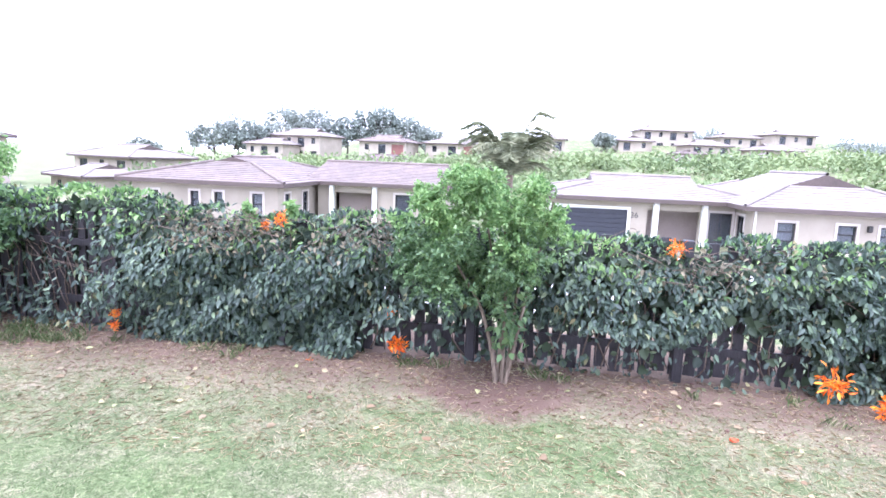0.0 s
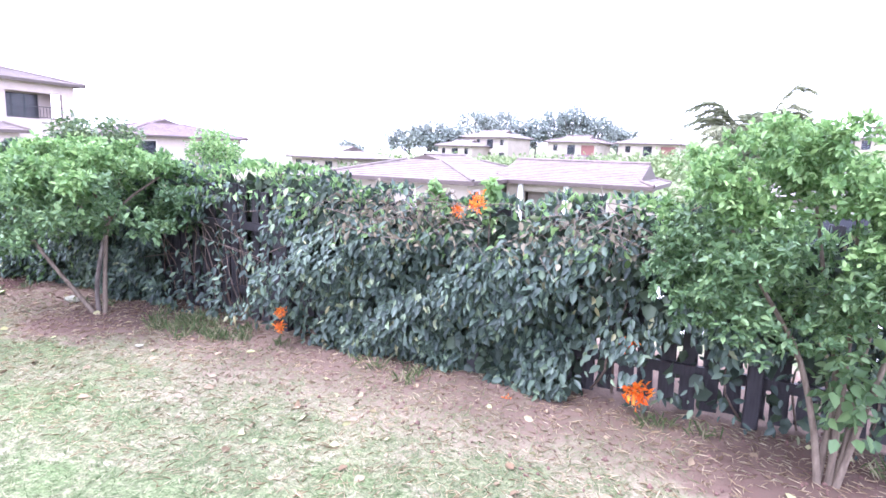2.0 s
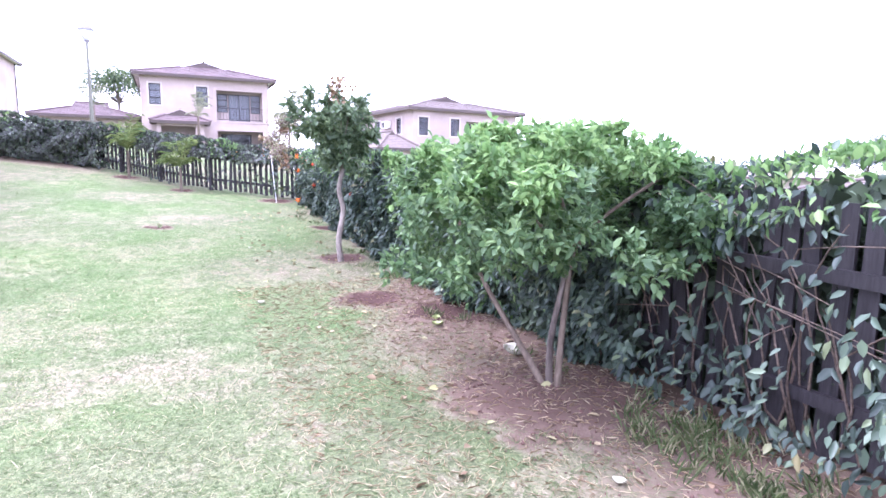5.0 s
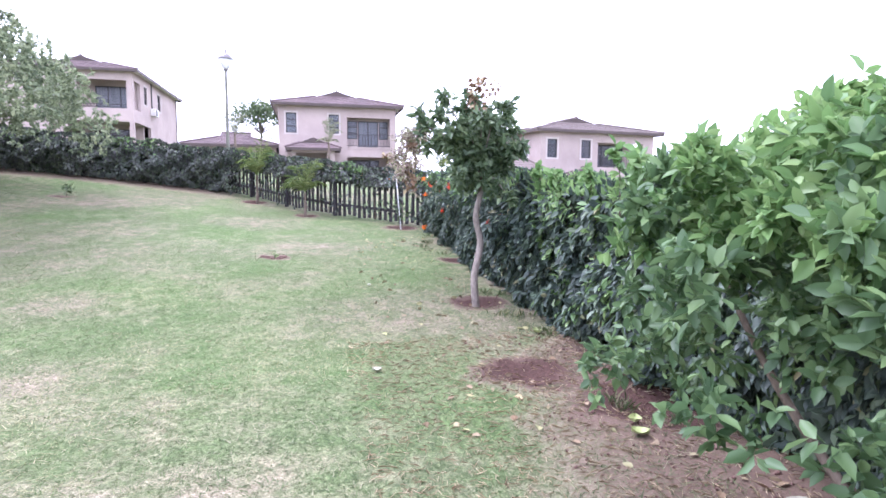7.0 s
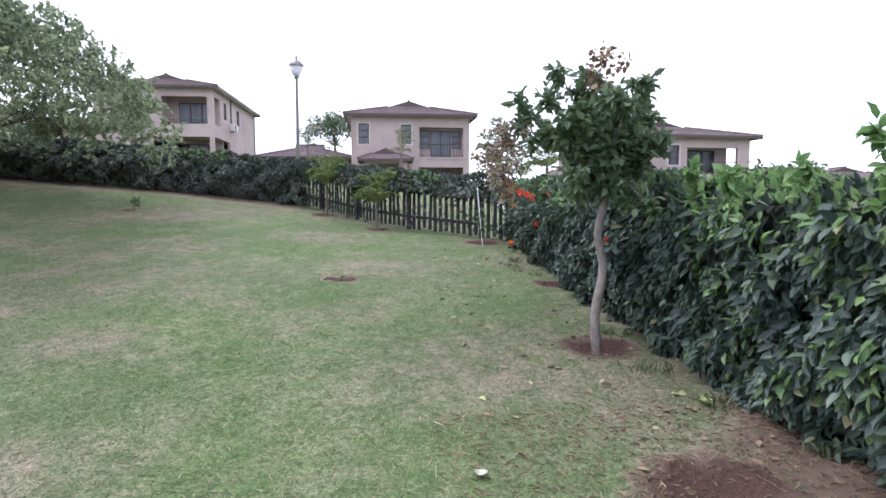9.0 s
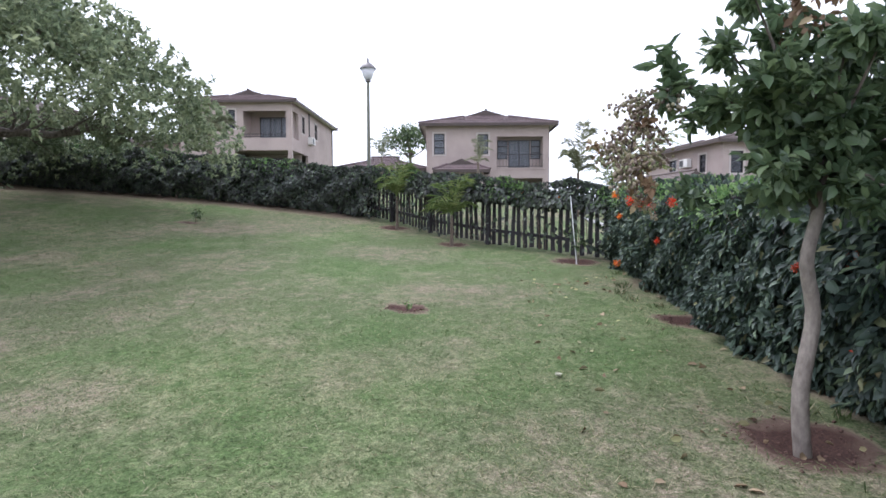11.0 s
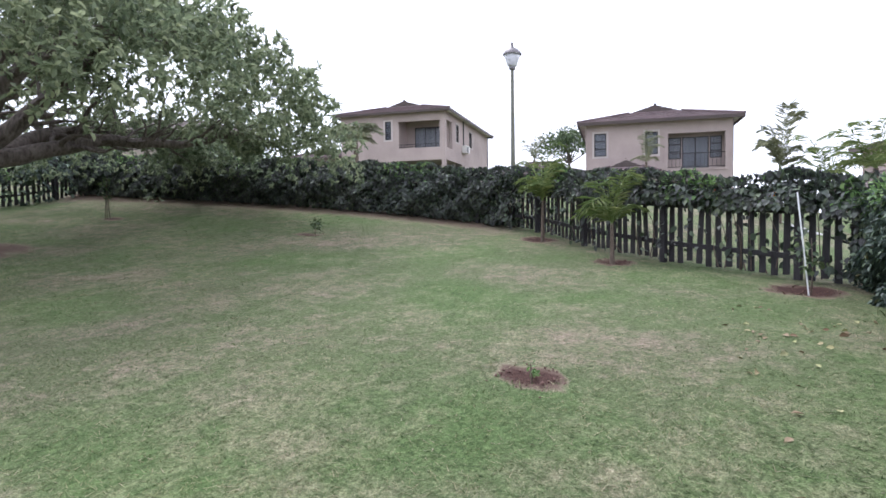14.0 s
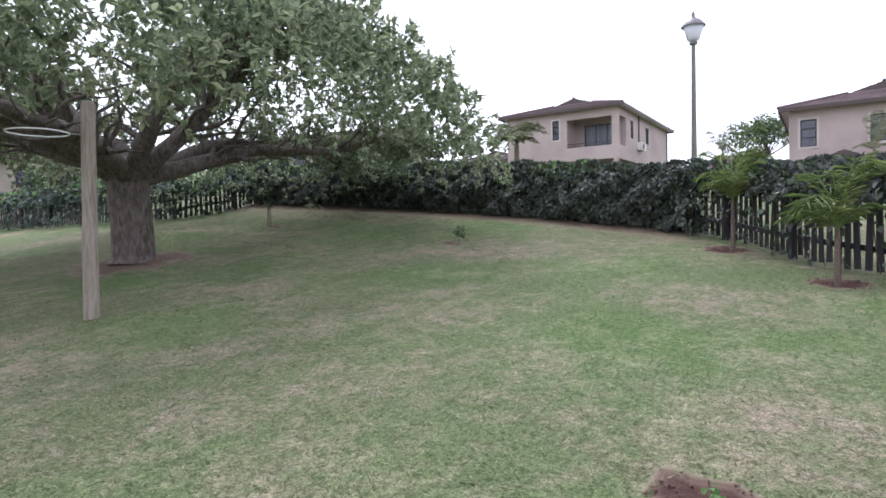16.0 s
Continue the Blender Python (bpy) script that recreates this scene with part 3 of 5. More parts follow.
def house_a():
    """Villa seen on its corner beside the lamp, with a deep covered balcony."""
    h = thing("house", -60.6, -11.05, 5.25, "double-storey beige villa with covered corner balcony", "house", 90)
    fr, w = walls(h, -9.9, 0, 0, 17.0, -3.0, 5.45, {
        "front": [(1.1, 1.6, 3.95, 4.75), (4.3, 4.9, 3.1, 4.75), (5.6, 9.4, 2.3, 4.65), (4.8, 9.55, -2.6, 1.2)],
        "right": [(0.45, 2.3, 2.3, 4.7), (3.5, 4.5, 3.15, 4.75), (8.4, 9.6, 3.2, 4.75), (0.35, 5.6, -2.6, 1.2)]})
    m, mr = fr["front"][0], fr["right"][0]
    window(h, m, 1.1, 3.95, 0.5, 0.8, (1, 2))
    window(h, m, 4.3, 3.1, 0.6, 1.65, (1, 3))
    window(h, mr, 3.5, 3.15, 1.0, 1.6, (1, 3))
    window(h, mr, 8.4, 3.2, 1.2, 1.55, (2, 2))
    bm = bmesh.new()
    wall_run(bm, m @ pose(5.4, 2.3, 0), 4.2, 1.4, 5.4, 0.2, [(0.9, 3.9, 2.35, 4.45)])
    part("balcony_wall", bm, M_WALL, h)
    window(h, m @ pose(5.4, 2.3, 0), 0.9, 2.35, 3.0, 2.1, (3, 1), curtain=True, leaf="balcony_door", trim=False)
    part("balcony_side_wall", boxed(-4.6, -4.4, 0.26, 2.3, 1.4, 5.4), M_WALL, h)
    bm = bmesh.new()
    wall_run(bm, m @ pose(4.6, 4.2, 0), 5.0, -3, 1.25, 0.2, [(0.8, 3.8, -2.0, 0.9)])
    part("veranda_wall", bm, M_WALL, h)
    window(h, m @ pose(4.6, 4.2, 0), 0.8, -2.0, 3.0, 2.9, (3, 1), trim=False)
    slab(h, -9.6, -0.3, 0.26, 16.7, 1.4)
    railing(h, m, 5.6, 9.4, 2.3, 0.35)
    ac = part("air_conditioner", boxed(0, 1.3, -0.45, -0.02, 2.35, 3.05, 0.02), M_TRIM, h, "white air conditioner box", mr @ pose(5.6, 0, 0))
    part("fan_grille", boxed(0.15, 0.8, -0.465, -0.452, 2.42, 2.95), M_DARK, ac)
    part("downpipe", boxed(16.75, 16.85, -0.1, -0.01, -2, 5.4), M_DARK, h, "dark downpipe", mr)
    part("downpipe", boxed(6.0, 6.14, -0.1, -0.01, 3.05, 5.4), M_DARK, h, "dark downpipe", mr)
    roof(h, -9.9, 0, 0, 17.0, 5.5, 1.65, 'y', M_TILE, 0.68, label="brown tiled hip roof with gablet")
    walls(h, -17.5, -10.2, 3.0, 10.0, -3, 2.2, {"front": [(1.2, 2.4, 0.5, 1.9)]})
    window(h, pose(-17.5, 3.0, 0), 1.2, 0.5, 1.2, 1.4, (2, 2))
    roof(h, -17.5, -10.5, 3.0, 10.0, 2.25, 1.2, 'y', M_TILE, label="low brown tiled wing roof")
    return h


def house_c():
    h = thing("house", -47.0, 20.5, 0.65, "double-storey pinkish villa with upper veranda", "house", 96)
    fr, w = walls(h, 0, 10.2, 0, 11.5, -3, 4.8, {
        "front": [(0.55, 1.4, 2.75, 4.15), (3.5, 4.35, 2.75, 4.15), (5.0, 9.2, 2.1, 4.0)], "left": [(8.6, 9.5, 2.9, 4.15), (4.2, 5.4, 3.0, 4.1)], "right": [(1.0, 3.0, 2.3, 4.2)]})
    m, ml = fr["front"][0], fr["left"][0]
    window(h, m, 0.55, 2.75, 0.85, 1.4, (1, 3))
    window(h, m, 3.5, 2.75, 0.85, 1.4, (1, 3))
    window(h, ml, 4.2, 3.0, 1.2, 1.1, (2, 2))
    window(h, ml, 8.6, 2.9, 0.9, 1.25, (1, 3))
    ac = part("air_conditioner", boxed(6.4, 7.6, -0.36, -0.02, 3.4, 4.0, 0.02), M_TRIM, h, "white air conditioner box", ml)
    part("fan_grille", boxed(6.5, 7.05, -0.375, -0.362, 3.48, 3.92), M_DARK, ac)
    bm = bmesh.new()
    wall_run(bm, m @ pose(4.8, 1.5, 0), 4.6, 2.0, 4.7, 0.2, [(0.6, 3.6, 2.15, 3.95)])
    part("balcony_wall", bm, M_WALL, h)
    window(h, m @ pose(4.8, 1.5, 0), 0.6, 2.15, 3.0, 1.8, (3, 1), trim=False)
    railing(h, m, 5.0, 9.2, 2.1, 0.9)
    slab(h, 0.3, 9.9, 0.26, 11.2, 2.0)
    roof(h, 0, 10.2, 0, 11.5, 4.85, 1.4, 'y', M_TILE_PINK, 0.68, label="pinkish tiled hip roof with gablet")
    walls(h, -3.4, -0.3, -1.5, 8.0, -3, 1.55, {"front": [(0.8, 2.6, -0.5, 1.0)]})
    window(h, pose(-3.4, -1.5, 0), 0.8, -0.5, 1.8, 1.5, (2, 1), trim=False)
    roof(h, -3.4, -0.6, -1.5, 8.0, 1.6, 1.25, 'y', M_TILE_PINK, 0.8, 0.45, 10, label="pinkish tiled garage roof")
    walls(h, 1.4, 4.2, -2.4, -0.05, -3, 1.1, {})
    roof(h, 1.4, 4.2, -2.4, -0.6, 1.15, 0.8, 'y', M_TILE_PINK, 0.6, 0.45, 6, label="small tiled porch roof")
    return h


def house_d():
    h = thing("house", -52.4, 37.6, -2.75, "double-storey villa with covered end balcony", "house", 76)
    fr, w = walls(h, 0, 12, 0, 11.5, -3, 4.7, {"front": [(1.6, 3.0, 2.9, 4.2), (7.6, 11.5, 2.2, 4.3)], "right": [(0.4, 2.4, 2.2, 4.3)]})
    m = fr["front"][0]
    window(h, m, 1.6, 2.9, 1.4, 1.3, (2, 2))
    bm = bmesh.new()
    wall_run(bm, m @ pose(7.4, 1.8, 0), 4.3, 2.1, 4.6, 0.2, [(0.6, 3.2, 2.3, 4.1)])
    part("balcony_wall", bm, M_WALL, h)
    window(h, m @ pose(7.4, 1.8, 0), 0.6, 2.3, 2.6, 1.8, (2, 1), trim=False)
    slab(h, 0.3, 11.7, 0.26, 11.2, 2.1)
    railing(h, m, 7.6, 11.5, 2.2, 0.9)
    roof(h, 0, 12, 0, 11.5, 4.75, 1.7, 'y', M_TILE, 0.74, label="brown tiled hip roof with gablet")
    return h


def house_front_1():
    h = thing("house", 0, 29.6, -2.5, "single-storey cream house with pinkish tiled roof", "house")
    fr, w = walls(h, -21.9, -13.3, 0, 12, -1, 2.3, {"front": [(1.0, 1.6, 0.95, 1.7), (3.5, 4.0, 0.85, 1.75), (4.9, 5.4, 0.85, 1.75), (7.1, 7.7, 0.6, 1.75)], "right": [(0.8, 1.5, 0.9, 1.75), (3.3, 4.1, 0.5, 1.75)]}, "cream plastered wall", mat_=M_CREAM)
    m, mr = fr["front"][0], fr["right"][0]
    window(h, m, 1.0, 0.95, 0.6, 0.75, (1, 2))
    for x in (3.5, 4.9):
        window(h, m, x, 0.85, 0.5, 0.9, (1, 2), curtain=True)
    window(h, m, 7.1, 0.6, 0.6, 1.15, (1, 2), curtain=True)
    window(h, mr, 0.8, 0.9, 0.7, 0.85, (1, 2))
    window(h, mr, 3.3, 0.5, 0.8, 1.25, (1, 2))
    roof(h, -21.9, -13.3, 0, 12, 2.35, 1.25, 'y', M_TILE_PINK, 0.76, label="pinkish tiled hip roof with gablet")
    fr, w = walls(h, -13.0, -5.2, 5.0, 12, -1, 2.3, {"front": [(1.1, 3.7, -0.4, 1.72), (4.9, 5.9, -0.3, 1.72)]}, "cream plastered wall", mat_=M_CREAM)
    m = fr["front"][0]
    window(h, m, 4.9, -0.3, 1.0, 2.02, (1, 1), leaf="door")
    bm = bmesh.new()
    wall_run(bm, m @ pose(0.9, 1.4, 0), 3.0, -0.5, 2.25, 0.2, [])
    part("porch_wall", bm, M_WALL, h, "beige porch wall")
    for x in (-12.15, -9.45):
        part("column", boxed(x, x + 0.27, 4.6, 4.87, -1, 2.2, 0.02), M_TRIM, h, "cream porch column")
    roof(h, -13.9, -5.2, 5.0, 12, 2.35, 1.15, 'x', M_TILE_PINK, 0.2, label="pinkish tiled main roof")
    return h


def text_part(parent, body, size, m, material, label):
    c = bpy.data.curves.new("text", 'FONT')
    c.body, c.size, c.extrude, c.align_x = body, size, 0.01, 'CENTER'
    tmp = bpy.data.objects.new("tmp", c)
    scene.collection.objects.link(tmp)
    me = bpy.data.meshes.new_from_object(tmp.evaluated_get(bpy.context.evaluated_depsgraph_get()))
    bpy.data.objects.remove(tmp)
    me.materials.clear()
    me.materials.append(material)
    ob = new("house_number", me)
    ob.parent = parent
    ob.matrix_local = m
    ob["label"] = label
    return ob


def house_front_2():
    h = thing("house", 0, 32, -2.85, "single-storey cream house with dark garage door", "house")
    fr, w = walls(h, 1.0, 10.6, 0, 8.5, -1, 2.65, {"front": [(0.2, 4.1, -0.2, 2.05), (5.1, 5.4, 0, 2.1), (5.7, 7.7, 0, 2.1), (8.2, 9.3, 0.0, 2.1)]}, "cream plastered wall", mat_=M_CREAM)
    m = fr["front"][0]
    d = part("garage_door", boxed(0.2, 4.1, 0.1, 0.14, -0.2, 2.05), M_GARAGE, h, "dark blue slatted garage door", m)
    for k in range(9):
        part("slat", boxed(0.22, 4.08, 0.07, 0.099, -0.18 + 0.25 * k, 0.04 + 0.25 * k, 0.006), M_GARAGE, d)
    bm = bmesh.new()
    box(bm, 0.05, 0.2, -0.03, -0.003, -0.2, 2.2)
    box(bm, 4.1, 4.25, -0.03, -0.003, -0.2, 2.2)
    box(bm, 0.2, 4.1, -0.03, -0.003, 2.05, 2.2)
    part("surround", bm, M_TRIM, h, "white garage surround", m)
    text_part(h, "36", 0.42, pose(5.45, -0.012, 1.65, 90, 0, 0), M_DARK, "dark house number")
    bm = bmesh.new()
    wall_run(bm, m @ pose(4.9, 1.7, 0), 4.4, -0.5, 2.6, 0.2, [])
    part("porch_wall", bm, M_WALL, h, "beige porch wall")
    for x in (6.35, 8.75):
        part("column", boxed(x, x + 0.28, -0.3, -0.02, -1, 2.6, 0.02), M_TRIM, h, "cream porch column")
    window(h, m, 8.2, 0.0, 1.1, 2.1, (2, 1), leaf="door")
    roof(h, 1.0, 11.5, 0, 8.5, 2.7, 1.05, 'x', M_TILE_PALE, label="pale tiled roof with ridge caps")
    fr, w = walls(h, 10.4, 18.3, -2.6, 9.0, -1, 2.65, {"front": [(1.1, 1.9, 0.7, 2.0), (3.7, 4.5, 0.7, 2.0), (5.5, 6.3, 0.7, 2.0)], "left": [(9.4, 10.5, 0.2, 2.1)]}, "cream plastered wall", mat_=M_CREAM)
    m, ml = fr["front"][0], fr["left"][0]
    for x in (1.1, 3.7, 5.5):
        window(h, m, x, 0.7, 0.8, 1.3, (1, 3), curtain=True)
    window(h, ml, 9.4, 0.2, 1.1, 1.9, (2, 1))
    lamp_ = part("wall_lamp", boxed(4.9, 5.1, -0.2, -0.01, 1.75, 2.05, 0.04), M_DARK, h, "dark wall lantern", m)
    part("downpipe", boxed(0.05, 0.13, -0.09, -0.01, -0.5, 2.5), M_TRIM, h, "", m)
    roof(h, 10.4, 18.3, -2.6, 9.0, 2.7, 1.55, 'y', M_TILE_PALE, label="pale tiled hip roof with gablet")
    return h


def far_house(x, y, eave, w, d, storeys, yaw, tile, red_door, label):
    """A villa on the far hillside: walls with windows, hip roof; its eaves at the height given."""
    h = thing("house", x, y, eave - 2.6 * storeys, label, "house", yaw, "villas on the hillside")
    holes, wins = [], []
    for s in range(storeys):
        z = s * 2.7
        n = max(2, int(w / 3))
        for k in range(n):
            c = w * (k + 0.5) / n
            ww, hh, zz = (1.6, 1.9, z + 0.2) if (k + s) % 2 else (0.9, 1.2, z + 0.9)
            if red_door and s == 0 and k == n - 1:
                ww, hh, zz = 2.6, 2.1, z
            holes.append((c - ww / 2, c + ww / 2, zz, zz + hh))
    fr, wl = walls(h, -w / 2, w / 2, 0, d, -4, 2.6 * storeys + 0.05, {"front": holes}, label="cream plastered wall", mat_=M_CREAM)
    m = fr["front"][0]
    for i, (a, b, c, e) in enumerate(holes):
        if b - a > 2.4:
            part("garage_door", boxed(a, b, 0.1, 0.15, c, e), M_REDDOOR, h, "red-brown garage door", m)
        else:
            window(h, m, a, c, b - a, e - c, (2, 1), trim=False)
    roof(h, -w / 2, w / 2, 0, d, 2.6 * storeys + 0.06, 0.17 * min(w, d), 'x' if w > d else 'y', tile, courses=8, label="tiled hip roof")
    return h


house_b()
house_a()
house_c()
house_d()
house_front_1()
house_front_2()
FAR = [(-50.5, 119, 4.9, 12, 9, 2, -12, M_TILE_PALE, False), (-55, 114, 2.9, 9, 7, 1, -12, M_TILE_PALE, False), (-30.8, 116, 4.2, 10, 8, 1, -8, M_TILE_PINK, True), (-17.0, 119, 4.3, 11, 8, 1, -5, M_TILE_PALE, True), (-23.8, 87, 0.5, 8, 6, 1, -6, M_TILE, False),
       (-50, 62, 0.2, 11, 8, 2, -20, M_TILE_PALE, False), (-44, 50, -1.5, 7, 6, 1, -25, M_TILE_PALE, False), (2.8, 128, 6.2, 6, 6, 1, 0, M_TILE_PALE, False), (32.7, 160, 10.4, 13, 9, 2, 8, M_TILE_PALE, False),
       (23.5, 150, 7.2, 8, 8, 2, 5, M_TILE_PALE, False), (38.2, 140, 6.3, 9, 8, 2, 10, M_TILE_PALE, False), (34, 138, 4.3, 5, 6, 1, 10, M_TILE_PINK, False), (50.5, 160, 9.2, 10, 8, 2, 10, M_TILE_PALE, False), (51.4, 135, 5.6, 9, 8, 2, 14, M_TILE_PALE, False), (47.5, 131, 3.9, 5, 6, 1, 14, M_TILE_PALE, True), (63.5, 160, 10.2, 11, 8, 2, 16, M_TILE_PALE, False), (29.5, 122, 2.6, 6, 6, 1, 4, M_TILE_PINK, False)]
for x, y, e, w, d, s, yaw, tile, red in FAR:
    far_house(x, y, e, w, d, s, yaw, tile, red, "pale %s-storey villa on the far hillside" % ("two" if s == 2 else "single"))
far_house(-27.5, -33.5, 5.3, 11, 8, 2, 150, M_TILE, False, "beige double-storey villa behind the big tree")
far_house(-46.0, -27.5, 7.6, 11, 8, 2, 118, M_TILE_PINK, True, "pinkish villa seen beneath the tree's crown")

# ---- fences ----


def along(run, step):
    """Evenly spaced points of a polyline, with the way along it."""
    seg = np.linalg.norm(np.diff(run, axis=0), axis=1)
    s = np.concatenate([[0], np.cumsum(seg)])
    u = np.arange(step / 2, s[-1], step)
    p = np.stack([np.interp(u, s, run[:, 0]), np.interp(u, s, run[:, 1])], 1)
    q = np.stack([np.interp(u + 0.05, s, run[:, 0]), np.interp(u + 0.05, s, run[:, 1])], 1)
    return p, unit(q - p)


def picket_mesh(h, half=0.05):
    bm = bmesh.new()
    box(bm, -half, half, -0.011, 0.011, 0, h)
    for v in bm.verts:
        if v.co.z > h - 0.01 and abs(v.co.x) > 0.01:
            v.co.x *= 0.8
    me = bpy.data.meshes.new("picket")
    bm.to_mesh(me)
    bm.free()
    me.materials.append(M_PICKET)
    return me


def fence(run, height, step, rng, label, half=0.05):
    x, y = run[0]
    f = thing("picket_fence", x, y, ground_z(x, y), label, "fence")
    inv = f.matrix_world.inverted()
    me = picket_mesh(height, half)
    pts, way = along(run, step)
    for (px, py), (wx, wy) in zip(pts, way):
        ob = new("picket", me)
        ob.parent = f
        yaw = math.degrees(math.atan2(wy, wx))
        ob.matrix_local = inv @ pose(px, py, ground_z(px, py) + rng.uniform(0.0, 0.06), rng.normal(0, 0.8), rng.normal(0, 1.2), yaw + rng.normal(0, 2)) @ Matrix.Diagonal((1, 1, rng.uniform(0.96, 1.03), 1))
    pts, way = along(run, 2.1)
    for (px, py), (wx, wy) in zip(pts, way):
        nx, ny = -wy * 0.09, wx * 0.09
        z = ground_z(px, py)
        part("post", boxed(-0.05, 0.05, -0.05, 0.05, -0.2, height + 0.08, 0.008), M_PICKET, f, "", inv @ pose(px + nx, py + ny, z, 0, 0, math.degrees(math.atan2(wy, wx))))
    for (a, wa), (b, wb) in zip(zip(pts, way), zip(pts[1:], way[1:])):
        for zz in (0.32, height - 0.35):
            p = Vector((a[0] - wa[1] * 0.035, a[1] + wa[0] * 0.035, ground_z(*a) + zz))
            q = Vector((b[0] - wb[1] * 0.035, b[1] + wb[0] * 0.035, ground_z(*b) + zz))
            L = (q - p).length
            m = Matrix.Translation(p) @ (q - p).to_track_quat('X', 'Z').to_matrix().to_4x4()
            part("rail", boxed(0, L, -0.02, 0.02, -0.04, 0.04), M_PICKET, f, "", inv @ m)
    return f


rng = np.random.default_rng(4)
fence(RUN1, 1.36, 0.148, rng, "dark-stained picket fence overgrown by a flowering hedge", 0.058)
fence(RUN2, 1.32, 0.165, rng, "dark-stained picket fence with open gaps along the lawn", 0.048)
fence(RUN3, 1.25, 0.17, rng, "dark-stained picket fence behind the big tree")

# ---- hedges ----


def hedge(run, height, thick, count, size, rng, label, face, gap, young=0.2, mat_leaf=None, width=0.3, twigs=60, back=0.25, inner=0.3, scale=None, backed=None):
    """Climbing plants over a fence. height(s) over the ground along x,y; face: the side of the run that is seen; gap(x, y, h) the share of leaves kept."""
    x0, y0 = run[0]
    H = thing("hedge", x0, y0, ground_z(x0, y0), label, "hedge")
    inv = np.array([x0, y0, ground_z(x0, y0)])
    seg = np.linalg.norm(np.diff(run, axis=0), axis=1)
    s = np.concatenate([[0], np.cumsum(seg)])
    u = rng.uniform(0, s[-1], count)
    p = np.stack([np.interp(u, s, run[:, 0]), np.interp(u, s, run[:, 1])], 1)
    q = np.stack([np.interp(u + 0.05, s, run[:, 0]), np.interp(u + 0.05, s, run[:, 1])], 1)
    w = unit(q - p)
    nrm = np.stack([-w[:, 1], w[:, 0]], 1) * face
    top = height(p[:, 0], p[:, 1]) * (1 + 0.07 * waves(u * 0.9, 0 * u, 2)) + 0.05 * waves(u * 4.0, 0 * u, 7)
    r = rng.uniform(0, 1, count)
    ang = np.where(r < 0.62, rng.uniform(0, 1, count), np.where(r < 0.62 + back, 2 + rng.uniform(0, 1, count), 1 + rng.uniform(0, 1, count)))
    bulge = thick * (0.85 + 0.5 * waves(u * 0.8, ang * 2.2, 3) + 0.25 * waves(u * 3.3, ang * 5, 9))
    crest = top * (0.86 + 0.14 * np.sin(np.clip((ang - 1) * 2, 0, 1) * math.pi / 2)) + 0.05 * (1 + waves(u * 2, 0 * u, 4))
    h = np.where(ang < 1, ang * top * 0.88, np.where(ang < 2, crest, (3 - ang) * top))
    off = np.where(ang < 1, bulge * (0.55 + 0.45 * np.sin(np.clip(ang, 0, 1) * 2.6)), np.where(ang < 2, bulge * (3 - 2 * ang), -thick * 0.8))
    off = off - np.abs(rng.normal(0, 0.07, count)) * np.sign(off) + 0.06 + 0.15 * waves(u * 2.1, h * 2.8, 14) * (ang < 1)
    keep = rng.uniform(0, 1, count) < gap(p[:, 0], p[:, 1], h / top, ang) * np.where(waves(u * 2.6, h * 3.4, 11) > -0.3, 1.0, 0.16)
    gz = terrain(p[:, 0], p[:, 1])
    pos = np.stack([p[:, 0] + nrm[:, 0] * off, p[:, 1] + nrm[:, 1] * off, gz + np.maximum(h, 0.02)], 1)
    sg = np.where(ang < 2, 1, -1) * np.where((ang > 1) & (ang < 2), 0.3, 1)
    out = np.stack([nrm[:, 0] * sg, nrm[:, 1] * sg, np.where((ang > 1) & (ang < 2), 0.9, 0.1)], 1)
    pos, out, ang, hr, u2 = pos[keep], out[keep], ang[keep], (h / top)[keep], u[keep]
    # Crest leaves: new growth, its sunlit tone put into the paler leaf colour.
    new_growth = (hr > 0.86 + 0.1 * rng.normal(0, 1, len(hr))) & (rng.uniform(0, 1, len(hr)) < young + 0.5 * (waves(u2 * 0.7, 0 * u2, 6) > 0.2))
    new_growth |= (pos[:, 0] < -7.4) & (pos[:, 0] > -11.5) & (rng.uniform(0, 1, len(hr)) < 0.22 * (waves(u2 * 1.6, hr * 4, 21) > -0.1))
    grow = size * (scale(pos[:, 0], pos[:, 1]) if scale else np.ones(len(pos)))
    for sel, nm, mt, k in ((~new_growth, "foliage", mat_leaf or M_HEDGE, 1.0), (new_growth, "young_foliage", M_YOUNG, 0.9)):
        if sel.sum():
            up_ = ((ang[sel] > 1.1) & (ang[sel] < 1.9))[:, None]
            way_ = np.where(up_, out[sel] * 0.8 + np.array([0, 0, 0.1]), out[sel] * 0.45 + np.array([0, 0, -0.75]))
            face_ = np.where(up_, np.array([0, 0, 1.0]), out[sel] + np.array([0, 0, 0.35]))
            v, f = leaf_arrays(pos[sel] - inv, way_, grow[sel] * k, width * rng.uniform(0.75, 1.25, (int(sel.sum()), 1)), rng, 0.1, 0.5, face=face_)
            arrays(nm, v, f, mt, H, "stuff")
    # Fill leaves deep in the hedge, coloured darker for the shade there.
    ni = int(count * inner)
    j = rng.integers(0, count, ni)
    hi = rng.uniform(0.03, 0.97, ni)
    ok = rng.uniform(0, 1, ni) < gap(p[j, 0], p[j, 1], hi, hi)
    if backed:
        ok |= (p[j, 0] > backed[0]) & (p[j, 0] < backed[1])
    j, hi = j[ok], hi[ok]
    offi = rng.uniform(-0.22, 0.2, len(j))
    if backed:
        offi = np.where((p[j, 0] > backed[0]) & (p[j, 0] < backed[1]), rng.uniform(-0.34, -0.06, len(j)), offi)
